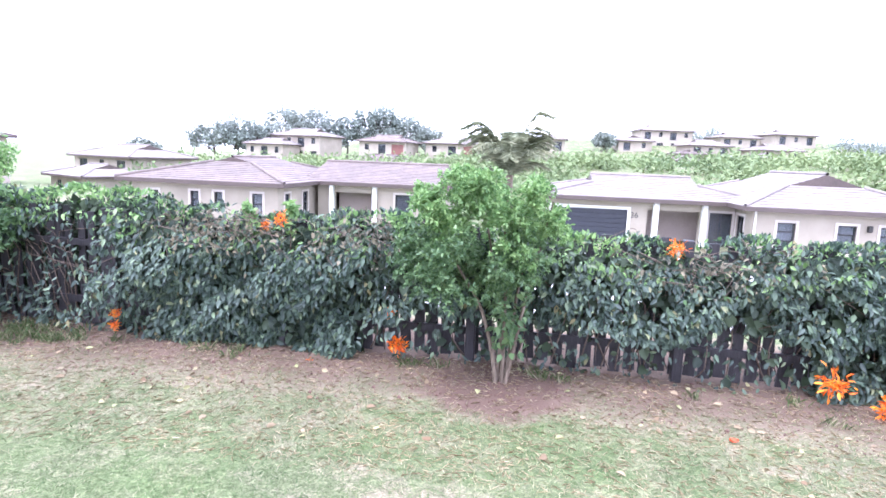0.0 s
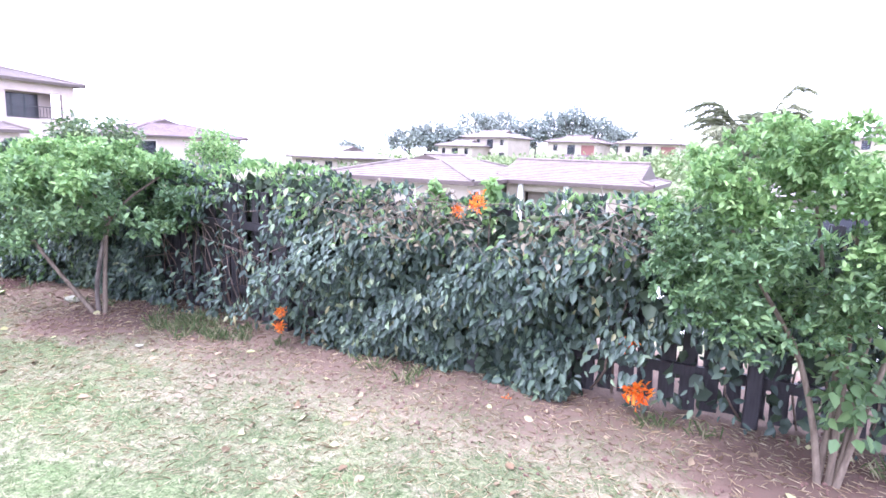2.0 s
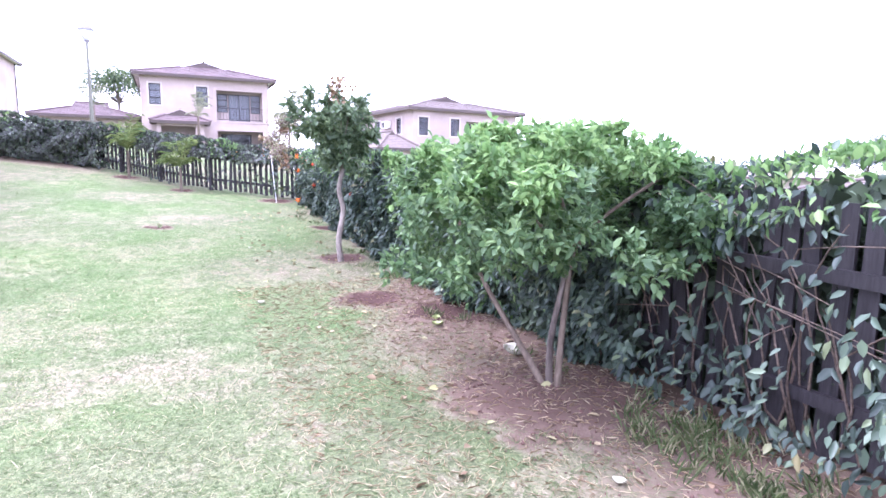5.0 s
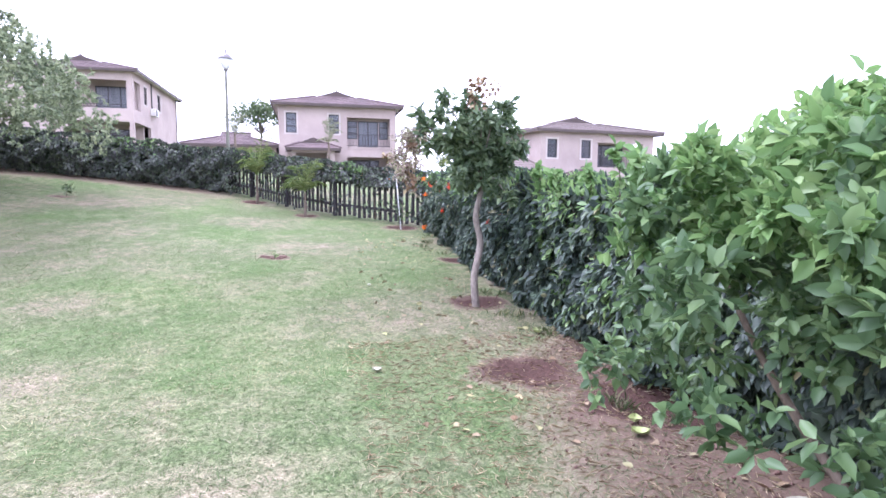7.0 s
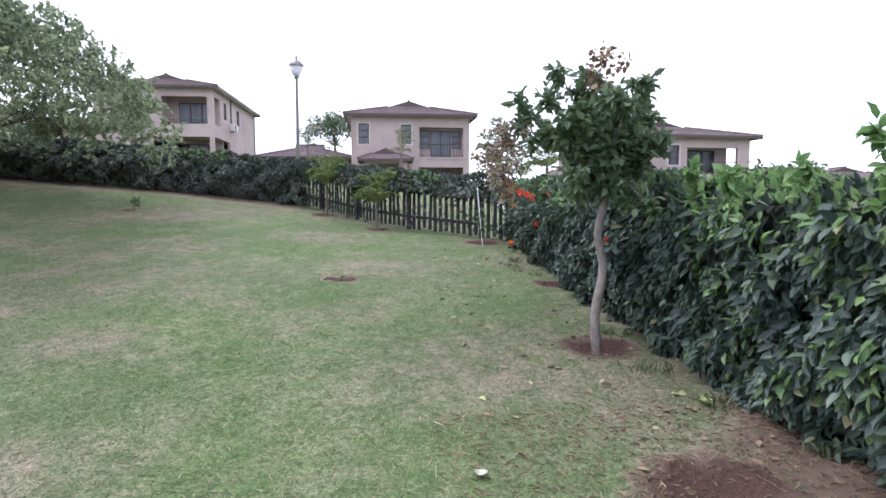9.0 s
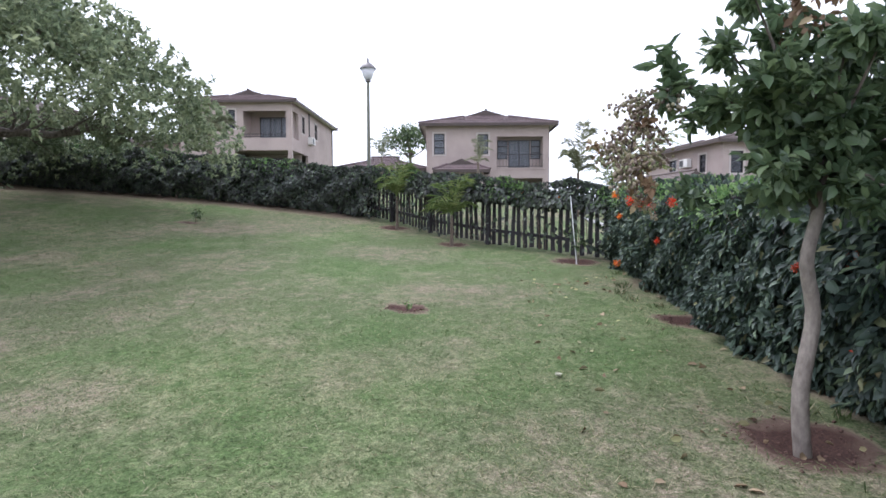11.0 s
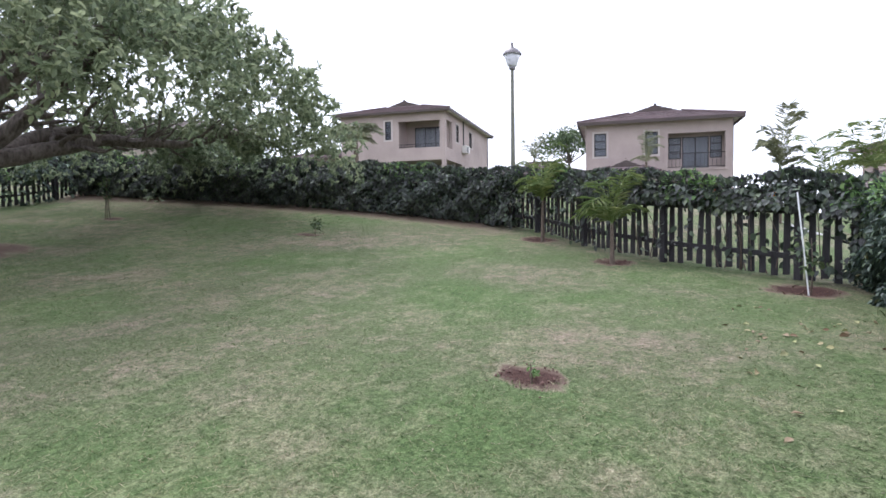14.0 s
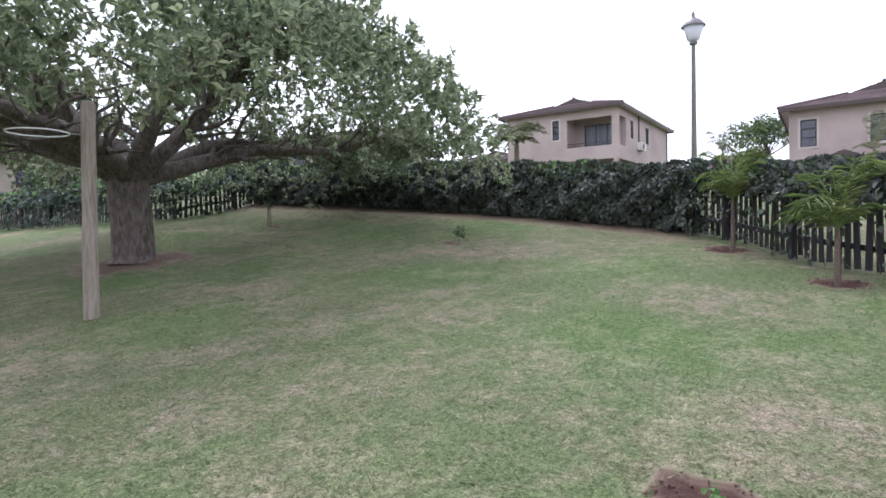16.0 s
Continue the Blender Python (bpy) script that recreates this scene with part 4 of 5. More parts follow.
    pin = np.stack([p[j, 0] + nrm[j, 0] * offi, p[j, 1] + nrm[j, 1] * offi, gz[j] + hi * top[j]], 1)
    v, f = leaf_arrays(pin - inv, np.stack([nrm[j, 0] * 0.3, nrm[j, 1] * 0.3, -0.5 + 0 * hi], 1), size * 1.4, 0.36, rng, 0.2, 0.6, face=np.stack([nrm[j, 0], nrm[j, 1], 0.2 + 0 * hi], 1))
    arrays("inner_foliage", v, f, M_INNER_SHADE, H, "stuff")
    pieces = []
    for k in range(twigs):
        i = rng.integers(0, count)
        a = np.array([p[i, 0], p[i, 1], gz[i] + 0.02])
        b = a + np.array([nrm[i, 0] * 0.15 + rng.normal(0, 0.15), nrm[i, 1] * 0.15, top[i] * rng.uniform(0.35, 0.7)])
        c = b + np.array([nrm[i, 0] * 0.15 + rng.normal(0, 0.35), nrm[i, 1] * 0.15, top[i] * rng.uniform(-0.1, 0.35)])
        pieces.append(tube_arrays(curve([a, a * 0.5 + b * 0.5 + rng.normal(0, 0.07, 3), b, c], 8) - inv, np.linspace(0.010, 0.003, 8), 4))
    if pieces:
        v, f = join(pieces)
        arrays("vine_stem", v, f, M_TWIG, H, "stuff")
    return H


def hedge_shoot(x, y, z, h, lean, seed, label):
    """One long leafy shoot that stands out of the hedge."""
    r = np.random.default_rng(seed)
    t = thing("hedge_shoot", x, y, z, label, "shoot", group="shoots over the hedge")
    c = curve([(0, 0, -0.3), (lean[0] * 0.3, lean[1] * 0.3, h * 0.5), (lean[0], lean[1], h)], 14)
    v, f = tube_arrays(c, np.linspace(0.007, 0.003, 14), 5)
    arrays("stem", v, f, M_TWIG, t)
    p = np.repeat(c[3:], 5, 0) + r.normal(0, 0.015, (55, 3))
    v, f = leaf_arrays(p, unit(r.normal(0, 1, (55, 3))) + np.array([0, 0, 0.15]), 0.10, 0.3, r, 0.25, 0.2)
    arrays("foliage", v, f, M_YOUNG, t, "stuff")
    return t


def gap1(x, y, h, a):
    g = np.ones_like(x)
    edge = 0.12 * waves(x * 1.5, 0 * x, 8)
    low, mid = h < 0.4 + edge, h < 0.78 + edge
    bare = (x > -1.6) & (x < 3.0)
    g = np.where(bare & mid, 0.5, g)
    g = np.where(bare & low, 0.05, g)
    open_ = (x > -6.3) & (x < -4.5)
    g = np.where(open_ & mid, 0.06, g)
    g = np.where(open_ & (h < 0.3), 0.2, g)
    g = np.where((x > -4.5) & (x < -4.0) & low, 0.4, g)
    return np.where((a > 2) & open_, 1.0, g)


rng = np.random.default_rng(11)
hedge(RUN1, lambda x, y: 1.40 - 0.05 * smooth(-1.5, 1.0, x) + 0.16 * np.exp(-((x + 5.0) / 1.1) ** 2) + 0.15 * smooth(-7, -9, x) + 0.08 * np.exp(-((x + 9.4) / 0.5) ** 2) - 0.16 * smooth(-14, -20, x), 0.42, 130000, 0.084, rng, "dense dark-green climbing hedge with orange flowers on the fence", 1, gap1, 0.35, twigs=200, scale=lambda x, y: 1 + 0.25 * smooth(-7, -9, x) * smooth(-15, -13, x) - 0.1 * smooth(-2, 0, x), width=0.215, inner=0.4, backed=(-6.4, -4.2))


for k, (sx, sy, sh, lx, ly) in enumerate([(-9.45, 5.95, 0.32, 0.05, -0.05), (-9.6, 5.9, 0.36, -0.12, -0.02), (-9.3, 5.9, 0.26, 0.12, -0.08), (-9.15, 5.85, 0.2, 0.1, -0.12), (-10.2, 5.95, 0.2, -0.08, -0.05), (-11.6, 6.0, 0.22, 0.05, -0.06), (-8.6, 5.9, 0.2, 0.06, -0.1), (-11.0, 5.95, 0.16, 0.1, -0.1), (-2.75, 5.95, 0.2, -0.06, -0.05), (-2.3, 5.9, 0.24, 0.05, -0.05), (-7.9, 5.95, 0.2, 0.1, -0.05)]):
    hedge_shoot(sx, sy, ground_z(sx, sy) + (1.52 if sx < -6 else 1.38), sh, (lx, ly), 300 + k, "light green leafy shoot standing out of the hedge")


def gap2(x, y, h, a):
    bare = smooth(0.2, 1.5, y) * smooth(7.0, 6.3, y)
    return np.where(h < 0.72, 1 - 0.975 * bare, 1.0) * (h > 0.06)


hedge(RUN2, lambda x, y: 1.34 + 0.06 * smooth(0, 3, y), 0.45, 60000, 0.10, rng, "dusky dark hedge growing over the far picket fence", 1, gap2, 0.05, M_HEDGE2, twigs=70, back=0.12)
hedge(RUN3, lambda x, y: 1.35 + 0 * x, 0.4, 10000, 0.16, rng, "thin hedge on the fence behind the big tree", 1, lambda x, y, h, a: np.where(h < 0.65, 0.12, 0.75), 0.1, twigs=20)


def flower(x, y, z, r, rng, red=False, n=110):
    ob = thing("flower_cluster", x, y, z, "bright %s trumpet flower cluster on the hedge" % ("red" if red else "orange"), "flower", group="hedge flowers")
    d = unit(rng.normal(0, 1, (n, 3)) + np.array([0, -0.4, 0.2]))
    v, f = leaf_arrays(d * r * 0.3 + rng.normal(0, r * 0.28, (n, 3)), d, r * 0.5, 0.17, rng, 0.1, 0.3)
    arrays("petal_tuft", v, f, M_RED if red else M_FLOWER, ob, "stuff")
    return ob


FLOWERS = [(-1.07, 5.78, -0.37, 0.115), (-2.34, 5.75, 0.87, 0.075), (-4.22, 5.66, -0.26, 0.055), (-4.25, 5.68, -0.40, 0.06), (-1.15, 5.74, -0.02, 0.06), (3.0, 5.6, -0.33, 0.13), (3.45, 5.55, -0.5, 0.12), (1.6, 5.85, 0.78, 0.09), (-2.5, 5.75, 0.8, 0.06), (-2.0, 5.7, -0.62, 0.05)]
for x, y, z, r in FLOWERS:
    flower(x, y, z, r, rng)
for x, z, r, red in [(-12.6, 0.56, 0.08, True), (-12.7, 0.27, 0.07, True), (-12.5, -0.06, 0.08, True), (-13.2, 0.45, 0.06, True), (-17.1, 0.99, 0.11, True), (-17.6, 1.03, 0.12, True), (-18.0, 0.07, 0.1, False), (-16.7, 0.94, 0.1, True), (-15.9, 0.98, 0.1, True), (-18.4, 1.15, 0.1, False), (-17.9, 0.8, 0.07, False), (-16.2, 0.5, 0.07, True)]:
    flower(x, 5.95 if z > 0.9 else 5.88, z, r * 0.62, rng, red)
flower(-21.4, 5.6, 1.2, 0.13, rng)
flower(-21.9, 4.75, 1.25, 0.1, rng)

# ---- trees and shrubs ----


def clumps(centers, radius, per, size, width, rng, droop=0.35, flat=0.8):
    n = len(centers)
    c = np.repeat(np.asarray(centers, float), per, 0)
    d = rng.normal(0, 1, (n * per, 3)) * np.array([1, 1, flat])
    d = unit(d) * (rng.uniform(0.25, 1, n * per) ** 0.6)[:, None]
    return leaf_arrays(c + d * radius, d, size, width, rng, droop, 0.55)


def whorls(centers, radius, per, leaves, size, width, rng, lift=0.3):
    """Leafy shoot tips round each centre: rosettes of leaves that spread from one point."""
    n = len(centers)
    d = unit(rng.normal(0, 1, (n * per, 3)) + np.array([0, 0, lift]))
    tip = np.repeat(np.asarray(centers, float), per, 0) + d * radius * (rng.uniform(0.35, 1.0, n * per) ** 0.5)[:, None]
    p = np.repeat(tip, leaves, 0) - np.repeat(d, leaves, 0) * rng.uniform(0, size * 1.2, (n * per * leaves, 1))
    out = np.repeat(d, leaves, 0) * 0.5 + unit(rng.normal(0, 1, (n * per * leaves, 3)))
    return leaf_arrays(p, out, size, width, rng, 0.05, 0.25)


def shrub_1():
    x, y = 0.0, 5.33
    z = ground_z(x, y)
    t = thing("shrub", x, y, z - 0.03, "many-stemmed garden shrub with bright green crown", "tree")
    r = np.random.default_rng(21)
    stems = [[(-0.02, 0, 0), (-0.08, 0, 0.35), (-0.2, 0, 0.75), (-0.38, -0.02, 1.05), (-0.62, 0, 1.45)], [(0.03, 0.02, 0), (0.03, 0, 0.5), (0.02, 0, 1.0), (-0.03, 0, 1.7)],
             [(0.06, 0, 0), (0.13, 0.02, 0.4), (0.22, 0, 0.9), (0.33, 0, 1.4), (0.4, 0, 1.75)], [(-0.02, 0.04, 0), (0.0, 0.06, 0.6), (-0.1, 0.1, 1.1), (-0.2, 0.15, 1.6)], [(0.05, 0.02, 0), (0.09, 0.05, 0.3), (0.12, 0.1, 0.8), (0.2, 0.1, 1.3)]]
    for s in stems:
        c = curve(s, 14)
        v, f = tube_arrays(c, np.linspace(0.021, 0.008, 14), 8)
        arrays("stem", v, f, M_STEM, t, smooth=True)
    # a lopsided cup: wide on one side where it leans over the hedge, flat-topped
    cen = []
    while len(cen) < 170:
        cx, cy, cz = r.uniform(-1.08, 0.55), r.uniform(-0.55, 0.55), r.uniform(0.9, 1.93)
        mid = -0.27 + 0.12 * (cz - 1.4)
        half = 0.79 * np.interp(cz, [0.85, 1.1, 1.45, 1.75, 1.92], [0.45, 0.85, 1.0, 0.86, 0.62])
        q = ((cx - mid) / half) ** 2 + (cy / 0.55) ** 2
        if q < 1 and (q > 0.2 or cz > 1.6 or r.uniform() < 0.3) and waves(cx * 2.6, cz * 2.6 + cy, 5) > -0.4:
            cen.append((cx, cy, cz))
    cen = np.array(cen)
    # Upper clumps: young growth, with the brightness from overhead light kept in their colour.
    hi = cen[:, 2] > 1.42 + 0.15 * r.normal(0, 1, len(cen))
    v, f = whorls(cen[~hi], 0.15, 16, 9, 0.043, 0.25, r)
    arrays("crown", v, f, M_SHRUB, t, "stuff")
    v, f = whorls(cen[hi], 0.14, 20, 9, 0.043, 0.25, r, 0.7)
    arrays("young_lit_crown", v, f, M_YOUNG, t, "stuff")
    low = np.stack([r.normal(0.06, 0.05, 16), r.normal(0, 0.05, 16), r.uniform(0.35, 1.0, 16)], 1)
    v, f = clumps(low, 0.1, 12, 0.08, 0.3, r)
    arrays("stem_foliage", v, f, M_SHRUB, t, "stuff")
    return t


def shrub_2():
    x, y = -6.38, 5.35
    z = ground_z(x, y)
    t = thing("shrub", x, y, z - 0.03, "spreading shrub with leaning stems and bright crown", "tree")
    r = np.random.default_rng(22)
    stems = [[(0.02, 0.03, 0), (0.02, 0.06, 0.5), (0.03, 0.12, 1.0), (0.1, 0.25, 1.5)], [(-0.03, 0.0, 0), (-0.02, -0.01, 0.35), (0.0, 0.06, 0.75), (0.01, 0.1, 1.05), (-0.15, 0.1, 1.5)], [(-0.05, -0.02, 0), (-0.28, -0.12, 0.3), (-0.55, -0.24, 0.66), (-0.72, -0.3, 0.92), (-0.95, -0.35, 1.3)],
             [(0.03, 0.12, 0.98), (0.15, 0.25, 1.2), (0.4, 0.45, 1.45)], [(-0.02, 0.05, 1.0), (-0.3, -0.05, 1.2), (-0.6, -0.2, 1.5)], [(0.03, 0.12, 1.0), (0.2, -0.1, 1.25), (0.35, -0.3, 1.45)]]
    for i, s in enumerate(stems):
        c = curve(s, 14)
        v, f = tube_arrays(c, np.linspace(0.026 if i < 3 else 0.014, 0.010, 14), 8)
        arrays("stem", v, f, M_STEM if i != 1 else M_BARK, t, smooth=True)
    # an umbrella: domed above, nearly flat beneath
    cen = []
    while len(cen) < 230:
        cx, cy = r.uniform(-1.35, 0.95), r.uniform(-1.2, 1.25)
        q = ((cx + 0.2) / 1.08) ** 2 + ((cy - 0.05) / 1.12) ** 2
        if q > 1:
            continue
        top = 1.12 + 0.68 * math.sqrt(1 - q * 0.92)
        bot = 1.02 + 0.1 * waves(cx * 2, cy * 2, 4) - 0.1 * smooth(0.5, 1, q) - 0.18 * smooth(-0.3, -1.0, cx)
        cz = top - (top - bot) * r.uniform() ** 1.7
        if waves(cx * 2.4, cy * 2.4 + cz, 6) > -0.5:
            cen.append((cx, cy, cz - 0.06))
    cen = np.array(cen)
    # Same split by height: new leaves whose colour also holds the top light.
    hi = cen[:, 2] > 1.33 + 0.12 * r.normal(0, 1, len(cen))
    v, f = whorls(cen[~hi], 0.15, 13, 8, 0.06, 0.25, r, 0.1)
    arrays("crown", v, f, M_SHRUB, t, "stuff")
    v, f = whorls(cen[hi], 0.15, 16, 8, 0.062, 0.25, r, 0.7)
    arrays("young_lit_crown", v, f, M_YOUNG, t, "stuff")
    return t


def young_tree():
    x, y = -12.36, 5.47
    z = ground_z(x, y)
    t = thing("young_tree", x, y, z - 0.03, "slender young tree with bent trunk and glossy crown", "tree")
    r = np.random.default_rng(23)
    c = curve([(0, 0, 0), (0.03, -0.05, 0.45), (-0.02, 0.04, 0.9), (0.03, -0.04, 1.25), (0.02, 0.03, 1.6), (0, 0, 1.95)], 20)
    v, f = tube_arrays(c, np.linspace(0.052, 0.03, 20), 10)
    arrays("trunk", v, f, M_PALEBARK, t, smooth=True)
    tips = []
    for k in range(18):
        a = k * 2.4
        L = r.uniform(0.25, 0.6)
        e = np.array([math.cos(a) * L, math.sin(a) * L, r.uniform(1.7, 2.95) - 0.3 * L])
        s = np.array([0, 0, r.uniform(1.45, 1.85)])
        v, f = tube_arrays(curve([s, (s + e) / 2 + np.array([0, 0, 0.08]), e], 8), np.linspace(0.018, 0.005, 8), 6)
        arrays("limb", v, f, M_BARK, t, smooth=True)
        tips += [e, (s + 2 * e) / 3, (s + e) / 2]
    tips = np.concatenate([np.array(tips), np.stack([r.normal(0, 0.24, 40), r.normal(0, 0.24, 40), r.uniform(1.65, 2.65, 40)], 1)])
    v, f = whorls(tips, 0.15, 8, 8, 0.10, 0.24, r, -0.1)
    arrays("crown", v, f, M_GLOSSY, t, "stuff")
    dry = np.stack([r.normal(0.02, 0.14, 10), r.normal(0, 0.14, 10), r.uniform(2.6, 2.95, 10)], 1)
    v, f = clumps(dry, 0.09, 16, 0.07, 0.3, r)
    arrays("seed_head", v, f, M_RUST, t, "stuff")
    # the branch that hangs out over the lawn, heavy with round pods
    br = curve([(0, 0, 1.7), (-0.4, -0.3, 2.25), (-0.75, -0.55, 2.42), (-0.95, -0.72, 2.25), (-0.95, -0.8, 1.95), (-0.88, -0.85, 1.7)], 22)
    v, f = tube_arrays(br, np.linspace(0.018, 0.006, 22), 6)
    limb = arrays("pod_branch", v, f, M_BARK, t, smooth=True)
    ico = bmesh.new()
    bmesh.ops.create_icosphere(ico, subdivisions=1, radius=1.0)
    iv = np.array([x_.co[:] for x_ in ico.verts])
    ifc = np.array([[x_.index for x_ in q.verts] for q in ico.faces])
    ico.free()
    for k in range(20):
        i = 10 + (k * 11) // 20
        a = k * 2.4
        reach = 0.29 * (1 - 0.45 * k / 20)
        e = br[i] + np.array([math.cos(a) * reach, math.sin(a) * reach, r.uniform(-0.22, 0.05)])
        tw = curve([br[i], (br[i] + e) / 2 + np.array([0, 0, 0.06]), e], 9)
        v, f = tube_arrays(tw, np.linspace(0.006, 0.003, 9), 5)
        arrays("twig", v, f, M_BARK, limb)
        n = 62
        c = tw[r.integers(1, 9, n)] + r.normal(0, 0.036, (n, 3)) - np.array([0, 0, 0.02])
        pv = (c[:, None] + iv[None] * r.uniform(0.011, 0.0165, (n, 1, 1)) * np.array([1, 1, 1.1])).reshape(-1, 3)
        pf = (np.arange(n)[:, None, None] * len(iv) + ifc[None]).reshape(-1, 3)
        arrays("pod_spray", pv, pf, M_POD, limb, "stuff", smooth=True)
    v, f = whorls(br[2:11] + r.normal(0, 0.1, (9, 3)), 0.16, 5, 8, 0.11, 0.24, r, -0.1)
    arrays("branch_foliage", v, f, M_GLOSSY, limb, "stuff")
    leafy_ = br[14:] + r.normal(0, 0.12, (8, 3))
    v, f = whorls(leafy_, 0.1, 3, 6, 0.07, 0.28, r)
    arrays("dry_foliage", v, f, M_RUST, limb, "stuff")
    return t


def big_tree():
    x, y = -20.0, -9.1
    z = ground_z(x, y)
    t = thing("big_tree", x, y, z - 0.05, "old wide-crowned shade tree with thick grey trunk", "tree")
    r = np.random.default_rng(31)
    c = curve([(0, 0, 0), (0.0, 0, 0.25), (0.02, 0, 0.9), (0.05, 0, 1.6), (0.05, 0, 2.1)], 16)
    rad = np.interp(np.linspace(0, 1, 16), [0, 0.12, 0.5, 1], [0.52, 0.43, 0.38, 0.42])
    v, f = tube_arrays(c, rad, 24)
    th = np.tile(np.arange(24) * 2 * math.pi / 24, 16)
    v[:, :2] *= (1 + 0.05 * np.sin(3 * th) + 0.04 * np.sin(7 * th + v[:, 2] * 3))[:, None]
    arrays("trunk", v, f, M_BARK, t, smooth=True)

    def roof_z(d):
        return 6.4 - 0.064 * d * d

    def grow(start, way, length, r0, r1, n, bend):
        """A wandering branch that sags towards its end and stays below the crown's outline."""
        p, d, pts = np.array(start, float), np.array(way, float), []
        for k in range(n):
            pts.append(p.copy())
            d = unit(d + r.normal(0, bend, 3) + np.array([0, 0, -0.02 * k / n]))
            p = p + d * length / n
            lim = roof_z(math.hypot(p[0], p[1])) - 0.25
            low = 3.1 - 0.9 * smooth(4.0, 7.5, math.hypot(p[0], p[1]))
            if p[2] > lim:
                p[2] = lim
                d[2] = min(d[2], -0.05)
            if p[2] < low and d[2] < 0:
                d[2] = 0.12
        return np.array(pts), np.linspace(r0, r1, n)
    tips = []
    for k in range(11):
        a = k * 2 * math.pi / 11 + 0.25 + r.normal(0, 0.1)
        steep = (1.0, 0.62, 0.8)[k % 3]
        pts, rr = grow((0.05 + 0.16 * math.cos(a), 0.16 * math.sin(a), 1.75), unit(np.array([math.cos(a), math.sin(a), steep])), r.uniform(6.9, 7.6) if steep < 0.9 else 5.4, 0.21, 0.035, 30, 0.085)
        v, f = tube_arrays(pts, rr, 10)
        lo = arrays("limb", v, f, M_BARK, t, smooth=True)
        pieces = []
        for j in range(7, 30, 1):
            for q in range(2):
                way = unit(pts[min(j + 1, 29)] - pts[j - 1])
                side = unit(np.cross(way, np.array([0, 0, 1.0]))) * r.choice([-1, 1])
                d = unit(way * r.uniform(0.3, 1.0) + side * r.uniform(0.4, 1.0) + np.array([0, 0, r.uniform(-0.45, 0.75)]))
                sub, sr = grow(pts[j], d, r.uniform(0.9, 2.4) * (0.55 + 0.45 * (30 - j) / 23), rr[j] * 0.42, 0.007, 9, 0.2)
                pieces.append(tube_arrays(sub, sr, 5))
                tips += [sub[-1], sub[6], sub[4]] if r.uniform() < 0.4 else [sub[-1], sub[5]]
        tips += [pts[-1], pts[-3]]
        v, f = join(pieces)
        arrays("twig", v, f, M_BARK, lo, "stuff")
    c = np.array(tips)
    d = np.hypot(c[:, 0], c[:, 1])
    # hanging sprays at the rim, a lit shell above
    n = 260
    a, q = r.uniform(0, 6.283, n), 5.9 + 1.9 * np.sqrt(r.uniform(0, 1, n))
    rim = np.stack([q * np.cos(a), q * np.sin(a), roof_z(q) - r.uniform(0.1, 1.5, n)], 1)
    n = 1000
    a, q = r.uniform(0, 6.283, n), 7.3 * np.sqrt(r.uniform(0, 1, n))
    cap = np.stack([q * np.cos(a), q * np.sin(a), roof_z(q) - np.abs(r.normal(0, 0.35, n))], 1)
    n = 340
    a, q = r.uniform(0, 6.283, n), 1.8 + 5.2 * np.sqrt(r.uniform(0, 1, n))
    core = np.stack([q * np.cos(a), q * np.sin(a), 3.1 - 0.7 * smooth(4, 7, q) + r.uniform(0, 1, n) * (roof_z(q) - 3.1)], 1)
    c = np.concatenate([c[d > 1.4], rim, cap, core])
    wob = waves(c[:, 0] * 0.9 + c[:, 2] * 0.8, c[:, 1] * 0.9 - c[:, 2] * 0.6, 8)
    d = np.hypot(c[:, 0], c[:, 1])
    under = 3.0 - 1.25 * smooth(4.0, 7.5, d) + 0.3 * waves(c[:, 0] * 1.3, c[:, 1] * 1.3, 2)
    c = c[(wob > -0.42) & (c[:, 2] > under) & (d < 7.8 + 0.5 * waves(c[:, 0], c[:, 1], 5))]
    v, f = whorls(c, 0.46, 7, 10, 0.112, 0.25, r, 0.1)
    arrays("crown", v, f, M_CROWN, t, "stuff")
    return t


